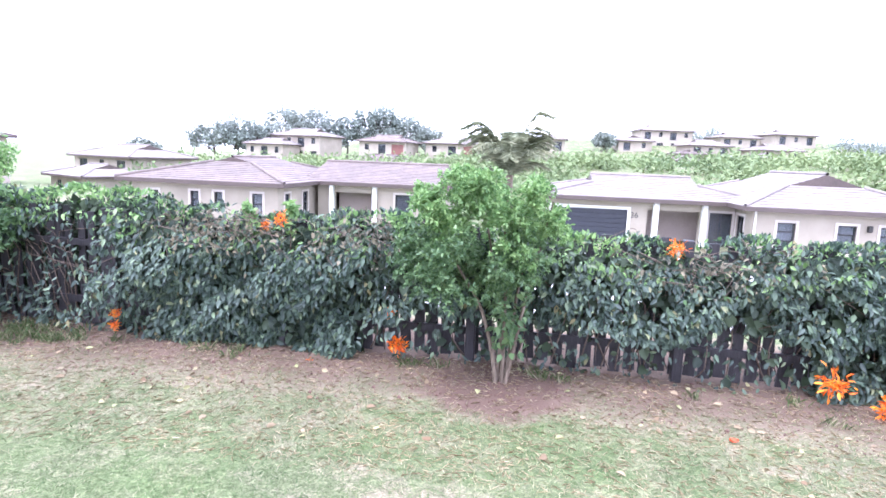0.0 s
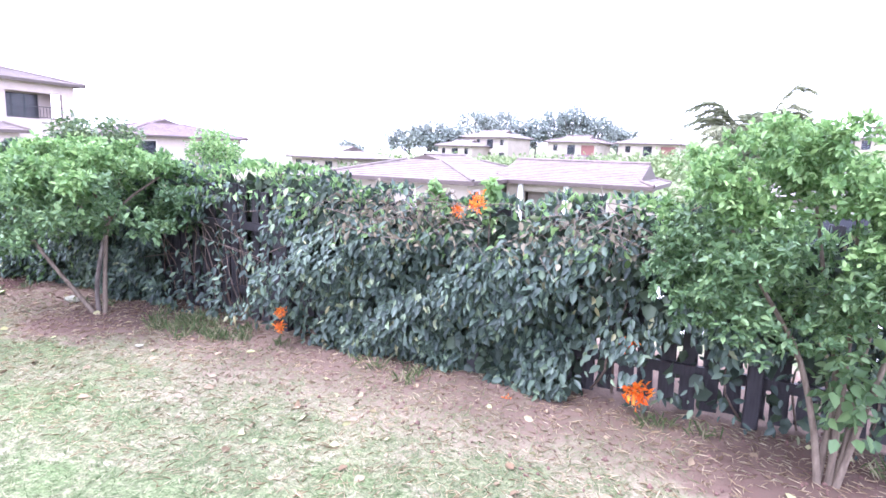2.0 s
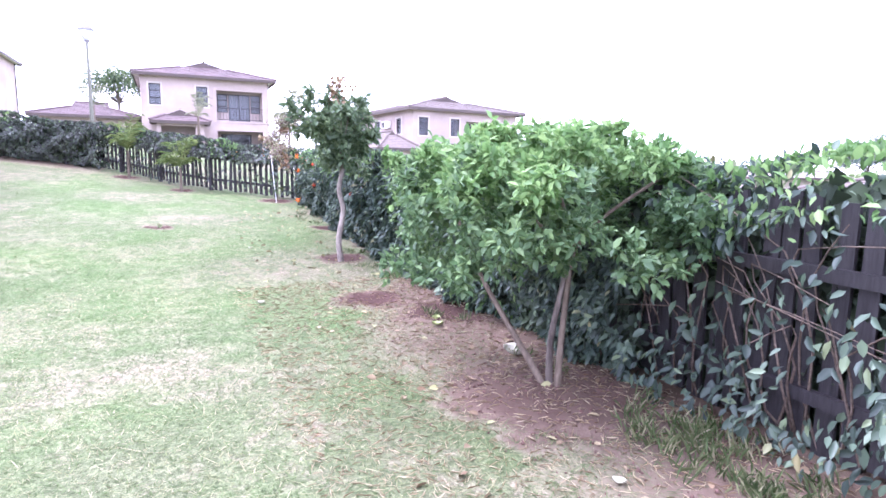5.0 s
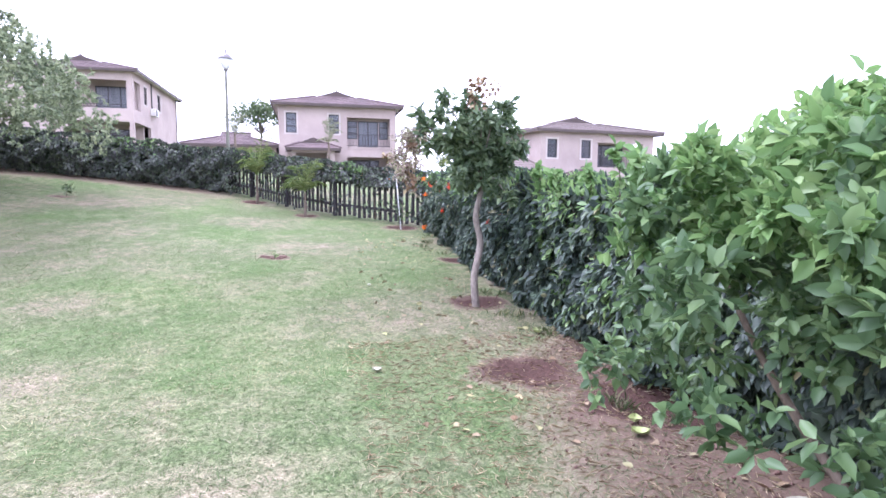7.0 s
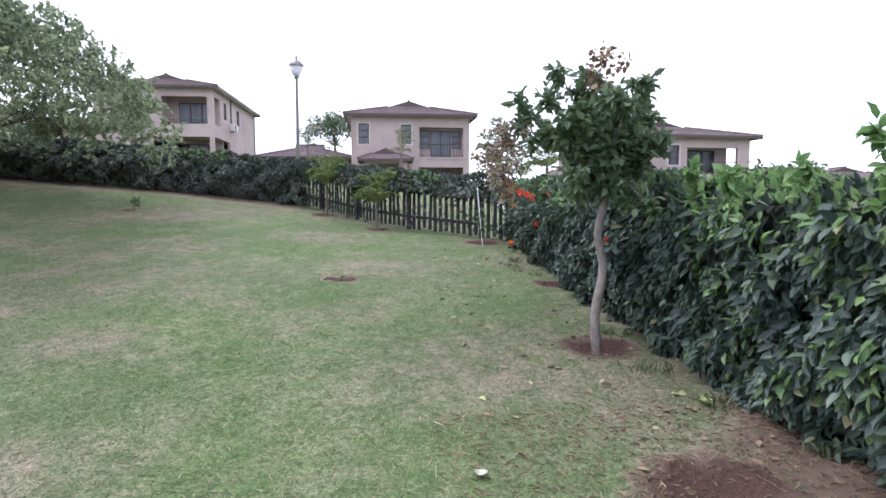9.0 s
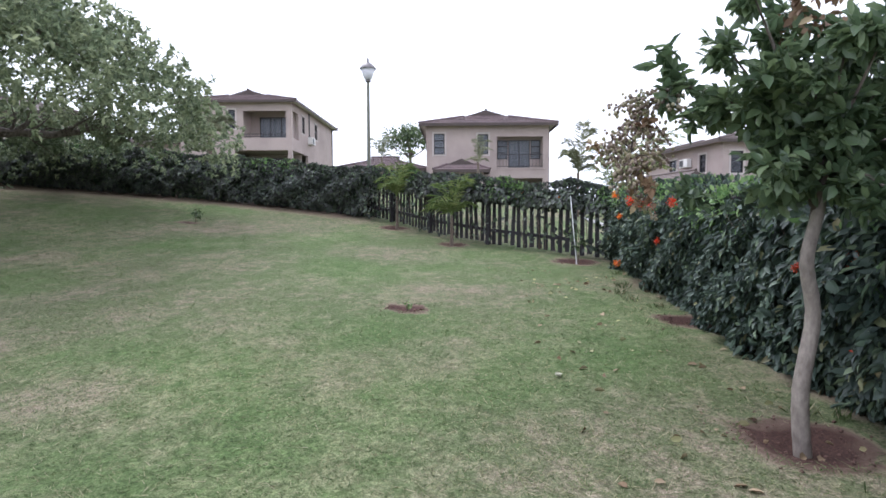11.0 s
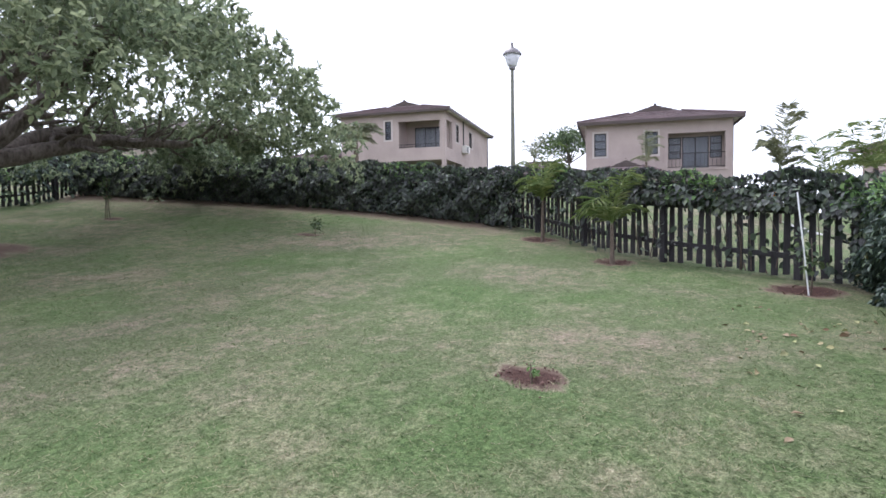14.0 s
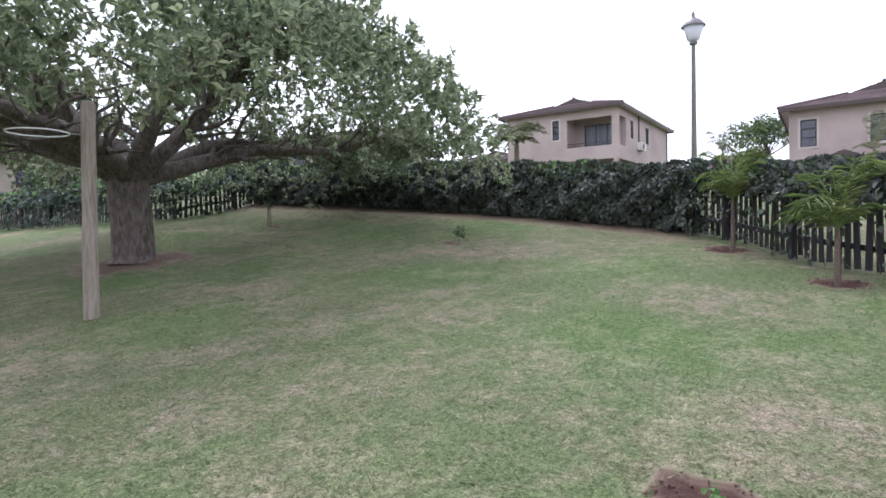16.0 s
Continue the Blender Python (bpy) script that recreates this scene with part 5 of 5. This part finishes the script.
def palm(x, y, trunk, spread, fronds, label, mat_=None, rng_=None, up=0.8, rad=0.05, group="palms", leaf=0.22, lean=(0, 0), base=None, hang=0.3, slim=0.03, wide=0.85, dense=5, plumes=()):
    """A small feather palm: ringed stem, arching fronds with leaflets."""
    r = rng_
    z = ground_z(x, y) if base is None else base
    t = thing("palm", x, y, z - 0.03, label, "palm", group=group)
    c = curve([(0, 0, 0), (lean[0] * 0.3, lean[1] * 0.3, trunk * 0.5), (lean[0], lean[1], trunk)], 14)
    v, f = tube_arrays(c, np.linspace(rad, rad * 0.55, 14) * (1 + 0.08 * (np.arange(14) % 2)), 9)
    arrays("trunk", v, f, M_BARK if rad < 0.04 else M_STEM, t, smooth=True)
    topp = c[-1]
    sets = [(k * 2.399 + r.normal(0, 0.15), up * r.uniform(0.15, 1.2), spread * r.uniform(0.8, 1.15)) for k in range(fronds)]
    for a, e, L in sets + list(plumes):
        d = np.array([math.cos(a), math.sin(a), 0]) * wide
        pts = curve([topp, topp + d * L * 0.22 + np.array([0, 0, e * L * 0.45]), topp + d * L * 0.62 + np.array([0, 0, e * L * 0.78]), topp + d * L + np.array([0, 0, e * L * 0.85 - 0.14 * L])], 16)
        v, f = tube_arrays(pts, np.linspace(0.014, 0.004, 16), 4)
        fr = arrays("frond", v, f, mat_ or M_PALM, t)
        idx = np.repeat(np.arange(2, 16), dense)
        step_ = np.linalg.norm(pts[1] - pts[0])
        pp = pts[idx] + unit(np.gradient(pts, axis=0))[idx] * r.uniform(-0.5, 0.5, (len(idx), 1)) * step_
        tan = unit(np.gradient(pts, axis=0))[idx]
        side = unit(np.cross(tan, np.array([0, 0, 1.0]))) * np.where(np.arange(len(idx)) % 2, 1, -1)[:, None]
        lv, lf = leaf_arrays(pp, side * 0.9 + tan * 0.7, leaf * L * np.interp(idx, [3, 8, 15], [0.8, 1.1, 0.6]), slim, r, hang, 0.15)
        arrays("feather", lv, lf, mat_ or M_PALM, fr, "stuff")
    return t


shrub_1()
shrub_2()
young_tree()
big_tree()
rp = np.random.default_rng(51)
palm(-24.42, 1.8, 0.95, 0.62, 13, "young feather palm planted beside the picket fence", rng_=rp, up=2.0, leaf=0.5, hang=0.3, rad=0.045, wide=0.85, slim=0.022, dense=3)
palm(-22.05, 3.27, 0.78, 0.55, 13, "small drooping palm in a dug soil ring", rng_=rp, up=2.0, leaf=0.55, hang=0.35, rad=0.045, wide=0.9, slim=0.022, dense=3)
palm(-33.6, 8.5, 3.45, 1.35, 8, "windblown feather palm standing beyond the picket fence", M_DRYPALM, rp, 1.5, 0.09, leaf=0.24, wide=0.62, hang=0.1, dense=14, base=-0.9, slim=0.04)
palm(-0.45, 15.5, 3.5, 1.25, 22, "grey-green feather palm beyond the fence", M_DRYPALM, rp, 1.15, 0.16, leaf=0.26, base=-2.3, dense=14, slim=0.035, plumes=[(3.1, 1.15, 1.45), (3.3, 0.85, 1.5), (0.1, 1.75, 1.15), (0.4, 0.95, 1.35), (-0.3, 1.4, 1.1)])
palm(-31.6, 10.5, 3.2, 1.5, 15, "bushy palm standing behind the fence corner", M_PALM, rp, 1.3, 0.12, leaf=0.26, base=-0.9)
palm(-32.6, 9.6, 2.8, 1.2, 11, "bushy palm standing behind the fence corner", M_PALM, rp, 1.3, 0.12, leaf=0.26, base=-0.9)
palm(-37.5, -8.7, 1.9, 1.5, 18, "feather palm in front of the corner villa", M_DRYPALM, rp, 0.8, 0.16, leaf=0.25, dense=12, slim=0.04)
palm(-41.0, 4.6, 1.7, 1.0, 10, "small palm behind the far hedge", M_DRYPALM, rp, 1.3, 0.1, leaf=0.25)
palm(-42.0, -0.8, 1.5, 0.9, 10, "small palm behind the far hedge", M_DRYPALM, rp, 1.3, 0.1, leaf=0.25)
palm(14.8, 24.0, 1.2, 1.3, 12, "drooping palm before the cream house", M_DRYPALM, rp, 0.6, 0.1, leaf=0.25)

# the white stake
st = thing("stake", -20.16, 5.56, ground_z(-20.16, 5.56), "white painted garden stake leaning beside a sapling", "stake")
v, f = tube_arrays([(0.2, 0.1, 0), (0.12, 0.05, 0.65), (0.02, 0.0, 1.35)], [0.010] * 3, 7)
arrays("pole", v, f, M_WHITE, st)


def far_tree(x, y, z, h, w, seed, label, trunk=0.45, mat_=None, leaf=0.5, n=60):
    r = np.random.default_rng(seed)
    t = thing("tree", x, y, z, label, "tree", group="trees on the skyline")
    v, f = tube_arrays(curve([(0, 0, -1), (0.1 * w * 0.2, 0, h * trunk * 0.6), (0, 0, h * 0.8)], 8), np.linspace(0.035 * h, 0.01 * h, 8), 7)
    arrays("trunk", v, f, M_BARK, t)
    a, rad = r.uniform(0, 6.28, n), np.sqrt(r.uniform(0, 1, n))
    cen = np.stack([w / 2 * rad * np.cos(a), w / 2 * rad * np.sin(a), h * (trunk + (1 - trunk) * (0.5 + r.uniform(-0.5, 0.5, n) * np.sqrt(1 - 0.8 * rad ** 2)))], 1)
    pieces = [tube_arrays([np.array([0, 0, h * trunk * 0.8]), c * 0.6 + np.array([0, 0, h * trunk * 0.3]), c], [0.012 * h, 0.006 * h, 0.003 * h], 4) for c in cen[::5]]
    v, f = join(pieces)
    arrays("limb_spray", v, f, M_BARK, t)
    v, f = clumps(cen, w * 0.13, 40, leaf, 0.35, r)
    arrays("crown", v, f, mat_ or M_FAR_HAZE, t, "stuff")


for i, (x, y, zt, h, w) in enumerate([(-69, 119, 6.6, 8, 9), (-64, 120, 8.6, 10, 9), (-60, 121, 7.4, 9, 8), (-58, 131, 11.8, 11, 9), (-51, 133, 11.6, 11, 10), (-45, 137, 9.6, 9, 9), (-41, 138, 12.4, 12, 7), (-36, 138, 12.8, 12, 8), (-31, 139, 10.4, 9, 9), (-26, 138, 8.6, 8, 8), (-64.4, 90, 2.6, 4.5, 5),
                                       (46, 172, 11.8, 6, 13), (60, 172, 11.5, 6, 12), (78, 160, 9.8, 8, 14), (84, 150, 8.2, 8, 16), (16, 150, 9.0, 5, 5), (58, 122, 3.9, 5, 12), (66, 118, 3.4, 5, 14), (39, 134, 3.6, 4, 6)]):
    far_tree(x, y, zt - h, h, w, 100 + i, "distant tree on the hill crest with haze-tinted leaves", 0.35 if w < 11 else 0.25, leaf=0.55)
far_tree(-75.4, -1.7, 3.2, 7.3, 6.4, 140, "flat-topped tree behind the villas", 0.66, M_TREE, 0.24, 80)
far_tree(-30.5, -10.5, 1.6, 2.3, 3.2, 141, "leafy bush leaning over the far hedge", 0.2, M_TREE, 0.16)
far_tree(-33, 22.5, -1.5, 4.0, 4.5, 142, "leafy tree in front of the pinkish villa", 0.3, M_TREE, 0.25)
far_tree(-28, 26.5, -2.2, 4.4, 3.0, 143, "small leafy tree in the street", 0.3, M_YOUNG, 0.2)
far_tree(-31.5, -19.5, 2.2, 2.6, 3.4, 144, "garden bush behind the far fence", 0.2, M_TREE, 0.2)
far_tree(-29.5, -25.0, 1.8, 3.0, 4.2, 145, "garden bush behind the far fence", 0.2, M_TREE, 0.2)
far_tree(-28.5, -31.0, 1.8, 3.4, 4.2, 146, "garden bush behind the far fence", 0.2, M_TREE, 0.2)


def hillside():
    r = np.random.default_rng(71)
    n = 900
    y = r.uniform(46, 112, n)
    x = r.uniform(-0.75, 0.7, n) * y
    ok = (waves(x * 0.06, y * 0.09, 2) > -0.35) & (x > -50)
    x, y = x[ok], y[ok]
    hgt = r.uniform(0.3, 1.7, len(x))
    cen = np.stack([x, y, terrain(x, y) + hgt * 0.5], 1)
    v, f = clumps(cen, 1.7, 70, 0.55, 0.3, r, 0.1, 0.55)
    ob = arrays("hillside_scrub", v, f, M_SCRUB)
    tagged(ob, "light green scrub covering the hillside", "scrub", kind="stuff")


hillside()

# ---- street lamp, pole, saplings ----


def street_lamp():
    x, y = -28.3, 0.49
    z = ground_z(x, y)
    t = thing("street_lamp", x, y, z, "tall street lamp with frosted bowl and peaked cap", "lamp")
    top = 5.17 - z
    v, f = tube_arrays([(0, 0, -0.1), (0, 0, 1.0), (0, 0, top * 0.6), (0, 0, top)], [0.075, 0.07, 0.055, 0.045], 12)
    arrays("pole", v, f, M_METAL, t, smooth=True)

    def lathe(prof):
        return tube_arrays([(0, 0, zz) for rr, zz in prof], [rr for rr, zz in prof], 16)
    v, f = lathe([(0.02, top - 0.02), (0.09, top), (0.09, top + 0.06), (0.05, top + 0.07)])
    arrays("collar", v, f, M_LAMPTOP, t, smooth=True)
    v, f = lathe([(0.06, top + 0.06), (0.13, top + 0.10), (0.18, top + 0.25), (0.24, top + 0.42), (0.2, top + 0.43)])
    arrays("bowl", v, f, M_BOWL, t, smooth=True)
    v, f = lathe([(0.27, top + 0.41), (0.27, top + 0.44), (0.16, top + 0.56), (0.06, top + 0.62), (0.035, top + 0.68), (0.045, top + 0.71), (0.01, top + 0.78)])
    arrays("cap", v, f, M_LAMPTOP, t, smooth=True)


street_lamp()
x, y = -17.15, -4.9
pp = thing("wooden_pole", x, y, ground_z(x, y) - 0.1, "weathered round wooden pole standing in the lawn", "pole")
v, f = tube_arrays([(0.02, 0, 0), (0, 0, 1.2), (-0.02, 0, 2.1), (-0.04, 0, 2.9), (-0.04, 0, 2.94)], [0.098, 0.09, 0.088, 0.085, 0.07], 14)
arrays("pole_shaft", v, f, M_POST, pp, smooth=True)
v, f = tube_arrays([(-0.04, 0, 2.935), (-0.04, 0, 2.945)], [0.07, 0.001], 14)
arrays("pole_top", v, f, M_POST, pp)
th = np.linspace(0, 2 * math.pi, 40)
v, f = tube_arrays(np.stack([0.46 + 0.34 * np.cos(th), -0.24 + 0.34 * np.sin(th), 2.5 + 0 * th], 1), [0.011] * 40, 6)
arrays("hoop", v, f, M_WHITE, pp)["label"] = "white metal hoop"
v, f = tube_arrays([(-0.02, 0, 2.5), (0.1, -0.06, 2.5), (0.17, -0.09, 2.5)], [0.014] * 3, 6)
arrays("bracket", v, f, M_METAL, pp)


def sapling(x, y, h, label, stakes=0):
    r = np.random.default_rng(int(abs(x) * 10))
    t = thing("sapling", x, y, ground_z(x, y) - 0.02, label, "sapling")
    c = curve([(0, 0, 0), (0.02, 0.01, h * 0.5), (0, 0, h)], 8)
    v, f = tube_arrays(c, np.linspace(0.012, 0.005, 8), 6)
    arrays("stem", v, f, M_STEM, t)
    v, f = clumps(np.stack([r.normal(0, 0.07, 6), r.normal(0, 0.07, 6), r.uniform(h * 0.55, h, 6)], 1) * np.array([min(1, h * 2), min(1, h * 2), 1]), 0.1 * min(1, h * 1.5), 10 if h > 0.3 else 3, 0.085 * min(1, h * 2.5), 0.32, r)
    arrays("foliage", v, f, M_YOUNG if h < 0.3 else M_TREE, t, "stuff")
    for k in range(stakes):
        s = 1 if k else -1
        v, f = tube_arrays([(s * 0.1, 0, 0), (s * 0.05, 0, 0.4), (s * 0.03, 0, 0.75)], [0.014] * 3, 6)
        arrays("stake", v, f, M_STEM, t)


sapling(-23.7, -3.3, 0.55, "knee-high sapling in a small soil ring")
sapling(-24.55, -10.2, 1.25, "staked young sapling on the lawn", 2)
sapling(-20.05, 5.7, 0.8, "slim dark-leaved sapling beside a white stake")
sapling(-16.1, 2.74, 0.22, "tiny seedling in a freshly dug hole")

# ---- grass, straw and litter ----


def blades(name, n, x0, x1, y0, y1, h, w, seed, mat_, label, fade=(0, 0, 0)):
    r = np.random.default_rng(seed)
    x, y = r.uniform(x0, x1, n), r.uniform(y0, y1, n)
    d1 = np.interp(x, RUN1[::-1, 0], RUN1[::-1, 1]) - y
    ok = (d1 > 0.85 + 0.4 * waves(x * 2, y * 2, 1) + 0.55 * r.uniform(-1, 1, n)) | ((x < -11) & (d1 > 0.5))
    d2 = np.min(np.hypot(x[:, None] - RUN2[None, ::10, 0], y[:, None] - RUN2[None, ::10, 1]), 1)
    ok &= d2 > 0.7
    for gap_, reach in zip((x - x0, x1 - x, y - y0), fade):
        if reach:
            ok &= r.uniform(0, 1, n) < smooth(0, reach, gap_)
    for hx, hy, hr in HOLES:
        ok &= np.hypot(x - hx, y - hy) > hr * 1.1
    x, y = x[ok], y[ok]
    n = len(x)
    z = terrain(x, y) + hole_shape(x, y) + 0.012 * waves(x * 2.0, y * 2.0, 5) - 0.004
    a, s = r.uniform(0, 6.28, n), h * r.uniform(0.5, 1.5, n)
    lean = r.normal(0, 1.5, (n, 2))
    p = np.stack([x, y, z], 1)
    side = np.stack([np.cos(a), np.sin(a), 0 * a], 1) * (w * r.uniform(0.6, 1.3, n))[:, None]
    tip = p + np.stack([lean[:, 0] * s, lean[:, 1] * s, s * 0.6], 1)
    v = np.stack([p - side, p + side, tip], 1).reshape(-1, 3)
    f = np.arange(3 * n).reshape(-1, 3)
    ob = arrays(name, v, f, mat_)
    tagged(ob, label, "grass", kind="stuff")


blades("grass", 410000, -18.5, 3.5, -2.5, 5.8, 0.032, 0.004, 81, M_BLADE, "short mown grass blades on the near lawn", (6, 0, 2))
blades("grass", 230000, -29, -12, -14, 6.5, 0.028, 0.0045, 82, M_BLADE, "short mown grass blades on the far lawn", (0, 5, 0))
blades("grass", 60000, -20, -9, -9, -0.5, 0.028, 0.0042, 83, M_BLADE, "short mown grass blades beside the big tree", (2, 2, 2))


def litter(n, seed, size, width, mat_, name, label, box_, category):
    r = np.random.default_rng(seed)
    x = r.uniform(box_[0], box_[1], n)
    y = np.interp(x, RUN1[::-1, 0], RUN1[::-1, 1]) - r.uniform(box_[2], box_[3], n)
    z = terrain(x, y) + hole_shape(x, y) + 0.012 * waves(x * 2, y * 2, 5) + 0.012
    a = r.uniform(0, 6.28, n)
    v, f = leaf_arrays(np.stack([x, y, z], 1), np.stack([np.cos(a), np.sin(a), 0 * a], 1), size, width, r, 0.0, 0.12)
    tagged(arrays(name, v, f, mat_), label, category, kind="stuff")


def clods(n, seed):
    """Loose crumbs of soil round the dug holes and along the hedge."""
    r = np.random.default_rng(seed)
    base = unit(np.array([[1, 0, 0], [-1, 0, 0], [0, 1, 0], [0, -1, 0], [0, 0, 1], [0, 0, -0.6]], float))
    faces = np.array([[0, 2, 4], [2, 1, 4], [1, 3, 4], [3, 0, 4], [2, 0, 5], [1, 2, 5], [3, 1, 5], [0, 3, 5]])
    xs, ys = [], []
    for hx, hy, hr in HOLES:
        k = 160
        a, d = r.uniform(0, 6.28, k), hr * np.abs(r.normal(0.75, 0.45, k))
        xs.append(hx + d * np.cos(a))
        ys.append(hy + d * np.sin(a))
    x = r.uniform(-11, 4, n)
    xs.append(x)
    ys.append(np.interp(x, RUN1[::-1, 0], RUN1[::-1, 1]) - r.uniform(0.1, 1.5, n))
    x, y = np.concatenate(xs), np.concatenate(ys)
    z = terrain(x, y) + hole_shape(x, y) + 0.012 * waves(x * 2, y * 2, 5)
    k = len(x)
    v = base[None] * r.uniform(0.6, 1.4, (k, 6, 3)) * (np.abs(r.normal(0, 0.006, k)) + 0.003)[:, None, None] + np.stack([x, y, z + 0.004], 1)[:, None]
    f = np.arange(k)[:, None, None] * 6 + faces[None]
    tagged(arrays("soil_crumbs", v.reshape(-1, 3), f.reshape(-1, 3), M_SOIL), "crumbs of red soil round the planting holes", "soil", kind="stuff")


clods(2600, 93)
litter(17000, 91, 0.07, 0.03, M_STRAW, "straw", "dry straw and clippings on the red soil", (-11, 4, 0.1, 2.6), "straw")
litter(420, 92, 0.07, 0.3, M_LEAFLITTER, "fallen_leaves", "dry fallen leaves below the hedge", (-19, 4, 0.1, 2.2), "leaves")


def weeds(n, seed):
    """Tufts of longer grass that the mower leaves at the foot of the hedge."""
    r = np.random.default_rng(seed)
    x = np.concatenate([r.uniform(-6.0, -4.6, n // 2), r.uniform(-20, 4, n // 2)])
    d = np.concatenate([np.abs(r.normal(0.5, 0.15, n // 2)), np.abs(r.normal(0.55, 0.12, n // 2))])
    y = np.interp(x, RUN1[::-1, 0], RUN1[::-1, 1]) - d
    k = 22
    x, y = np.repeat(x, k) + r.normal(0, 0.05, n // 2 * 2 * k), np.repeat(y, k) + r.normal(0, 0.05, n // 2 * 2 * k)
    a = r.uniform(0, 6.28, len(x))
    z = terrain(x, y) + hole_shape(x, y)
    v, f = leaf_arrays(np.stack([x, y, z], 1), np.stack([np.cos(a) * 0.5, np.sin(a) * 0.5, 0.8 + 0 * a], 1), 0.10, 0.045, r, 0.0, 0.2)
    tagged(arrays("weeds", v, f, M_BLADE), "uncut grass tufts at the foot of the hedge", "weeds", kind="stuff")


weeds(70, 95)


# ---- small things behind the fence ----


def satellite_dish(x, y, z, yaw):
    t = thing("satellite_dish", x, y, z, "grey satellite dish on a bracket before the far villa", "satellite dish", yaw)
    prof = [(0.002, 0.0), (0.15, -0.012), (0.3, -0.05), (0.42, -0.11), (0.44, -0.11), (0.44, -0.095), (0.3, -0.03), (0.002, 0.02)]
    v, f = tube_arrays([(0, 0, zz) for rr, zz in prof], [rr for rr, zz in prof], 20)
    d = arrays("dish", v, f, M_TRIM, t, smooth=True)
    d.matrix_local = pose(0, -0.2, 0.6, -60, 0, 0)
    v, f = tube_arrays([(0, 0, -3.0), (0, 0, 0.3), (0, -0.18, 0.6)], [0.03] * 3, 8)
    arrays("bracket", v, f, M_METAL, t)
    v, f = tube_arrays([(0, -0.1, 0.3), (0, -0.5, 0.55), (0, -0.75, 0.8)], [0.015] * 3, 6)
    arrays("arm", v, f, M_METAL, t)


satellite_dish(-25.5, -26.0, 4.2, 150)


def seed_leaf(x, y, z, yaw, tilt, size, label, mat_):
    """One large fallen leaf, curled on the soil."""
    r = np.random.default_rng(int(abs(x * 100)))
    t = thing("fallen_leaf", x, y, z, label, "leaf", yaw)
    us = np.linspace(0, 1, 9)
    w = size * 0.42 * np.sin(us * math.pi) ** 0.7 + 0.002
    v = []
    for u, ww in zip(us, w):
        for s_ in (-1, -0.5, 0, 0.5, 1):
            v.append((size * (u - 0.5), ww * s_, tilt * size * (s_ * s_ * 0.5 + (u - 0.5) ** 2)))
    f = [(i * 5 + j, i * 5 + j + 1, i * 5 + j + 6, i * 5 + j + 5) for i in range(8) for j in range(4)]
    arrays("blade", np.array(v), np.array(f), mat_, t, smooth=True)


M_PALELEAF = plain("pale_fallen_leaf", (0.42, 0.40, 0.30), (0.55, 0.53, 0.42), 30, 5, 0.7, 0.2)
M_YELLOWLEAF = plain("yellow_green_leaf", (0.24, 0.30, 0.10), (0.36, 0.40, 0.16), 30, 5, 0.6, 0.2)
for x, y, size, yaw, mt, lb in [(-7.2, 5.55, 0.17, 20, M_PALELEAF, "pale curled leaf lying on the red soil"), (-7.35, 5.6, 0.13, 100, M_PALELEAF, "pale curled leaf lying on the red soil"), (-8.3, 5.35, 0.11, 60, M_YELLOWLEAF, "yellow-green leaf fallen beside the hedge"), (-8.45, 5.4, 0.10, 150, M_YELLOWLEAF, "yellow-green leaf fallen beside the hedge"),
                                 (-10.85, 5.7, 0.12, 10, M_YELLOWLEAF, "yellow-green leaf fallen beside the hedge"), (-5.3, 5.0, 0.07, 40, M_PALELEAF, "pale curled leaf lying on the red soil"), (-10.0, 3.9, 0.08, 70, M_PALELEAF, "small pale leaf on the mown lawn"), (-13.6, 4.2, 0.07, 20, M_PALELEAF, "small pale leaf on the mown lawn"), (1.9, 4.7, 0.07, 0, M_RED, "small red petal fallen on the lawn")]:
    seed_leaf(x, y, ground_z(x, y) + 0.012, yaw, 0.5, size, lb, mt)


def dry_vine(x, y, z, n, seed):
    """A tangle of dead grey-brown shoots on top of the hedge."""
    r = np.random.default_rng(seed)
    t = thing("dry_vine", x, y, z, "tangle of dead grey-brown vine shoots on the hedge", "vine")
    pieces = []
    for k in range(n):
        a = np.array([r.normal(0, 0.35), r.normal(-0.2, 0.1), r.normal(0, 0.10)])
        b = a + np.array([r.normal(0, 0.2), r.normal(-0.06, 0.08), r.uniform(0.0, 0.14)])
        c = b + np.array([r.normal(0, 0.2), r.normal(-0.08, 0.08), -r.uniform(0.05, 0.28)])
        pieces.append(tube_arrays(curve([a, b, c], 9), np.linspace(0.004, 0.0015, 9), 4))
    v, f = join(pieces)
    arrays("shoot_tangle", v, f, M_TWIG, t, "stuff")
    lp = np.stack([r.normal(0, 0.36, n * 6), r.normal(-0.3, 0.1, n * 6), r.normal(0, 0.12, n * 6)], 1)
    v, f = leaf_arrays(lp, r.normal(0, 1, (n * 6, 3)), 0.06, 0.25, r, 0.8, 0.4)
    arrays("withered_foliage", v, f, M_WITHER, t, "stuff")


dry_vine(-3.0, 5.95, 0.72, 34, 201)
dry_vine(-1.45, 5.95, 0.70, 24, 202)
dry_vine(1.9, 5.95, 0.62, 22, 203)
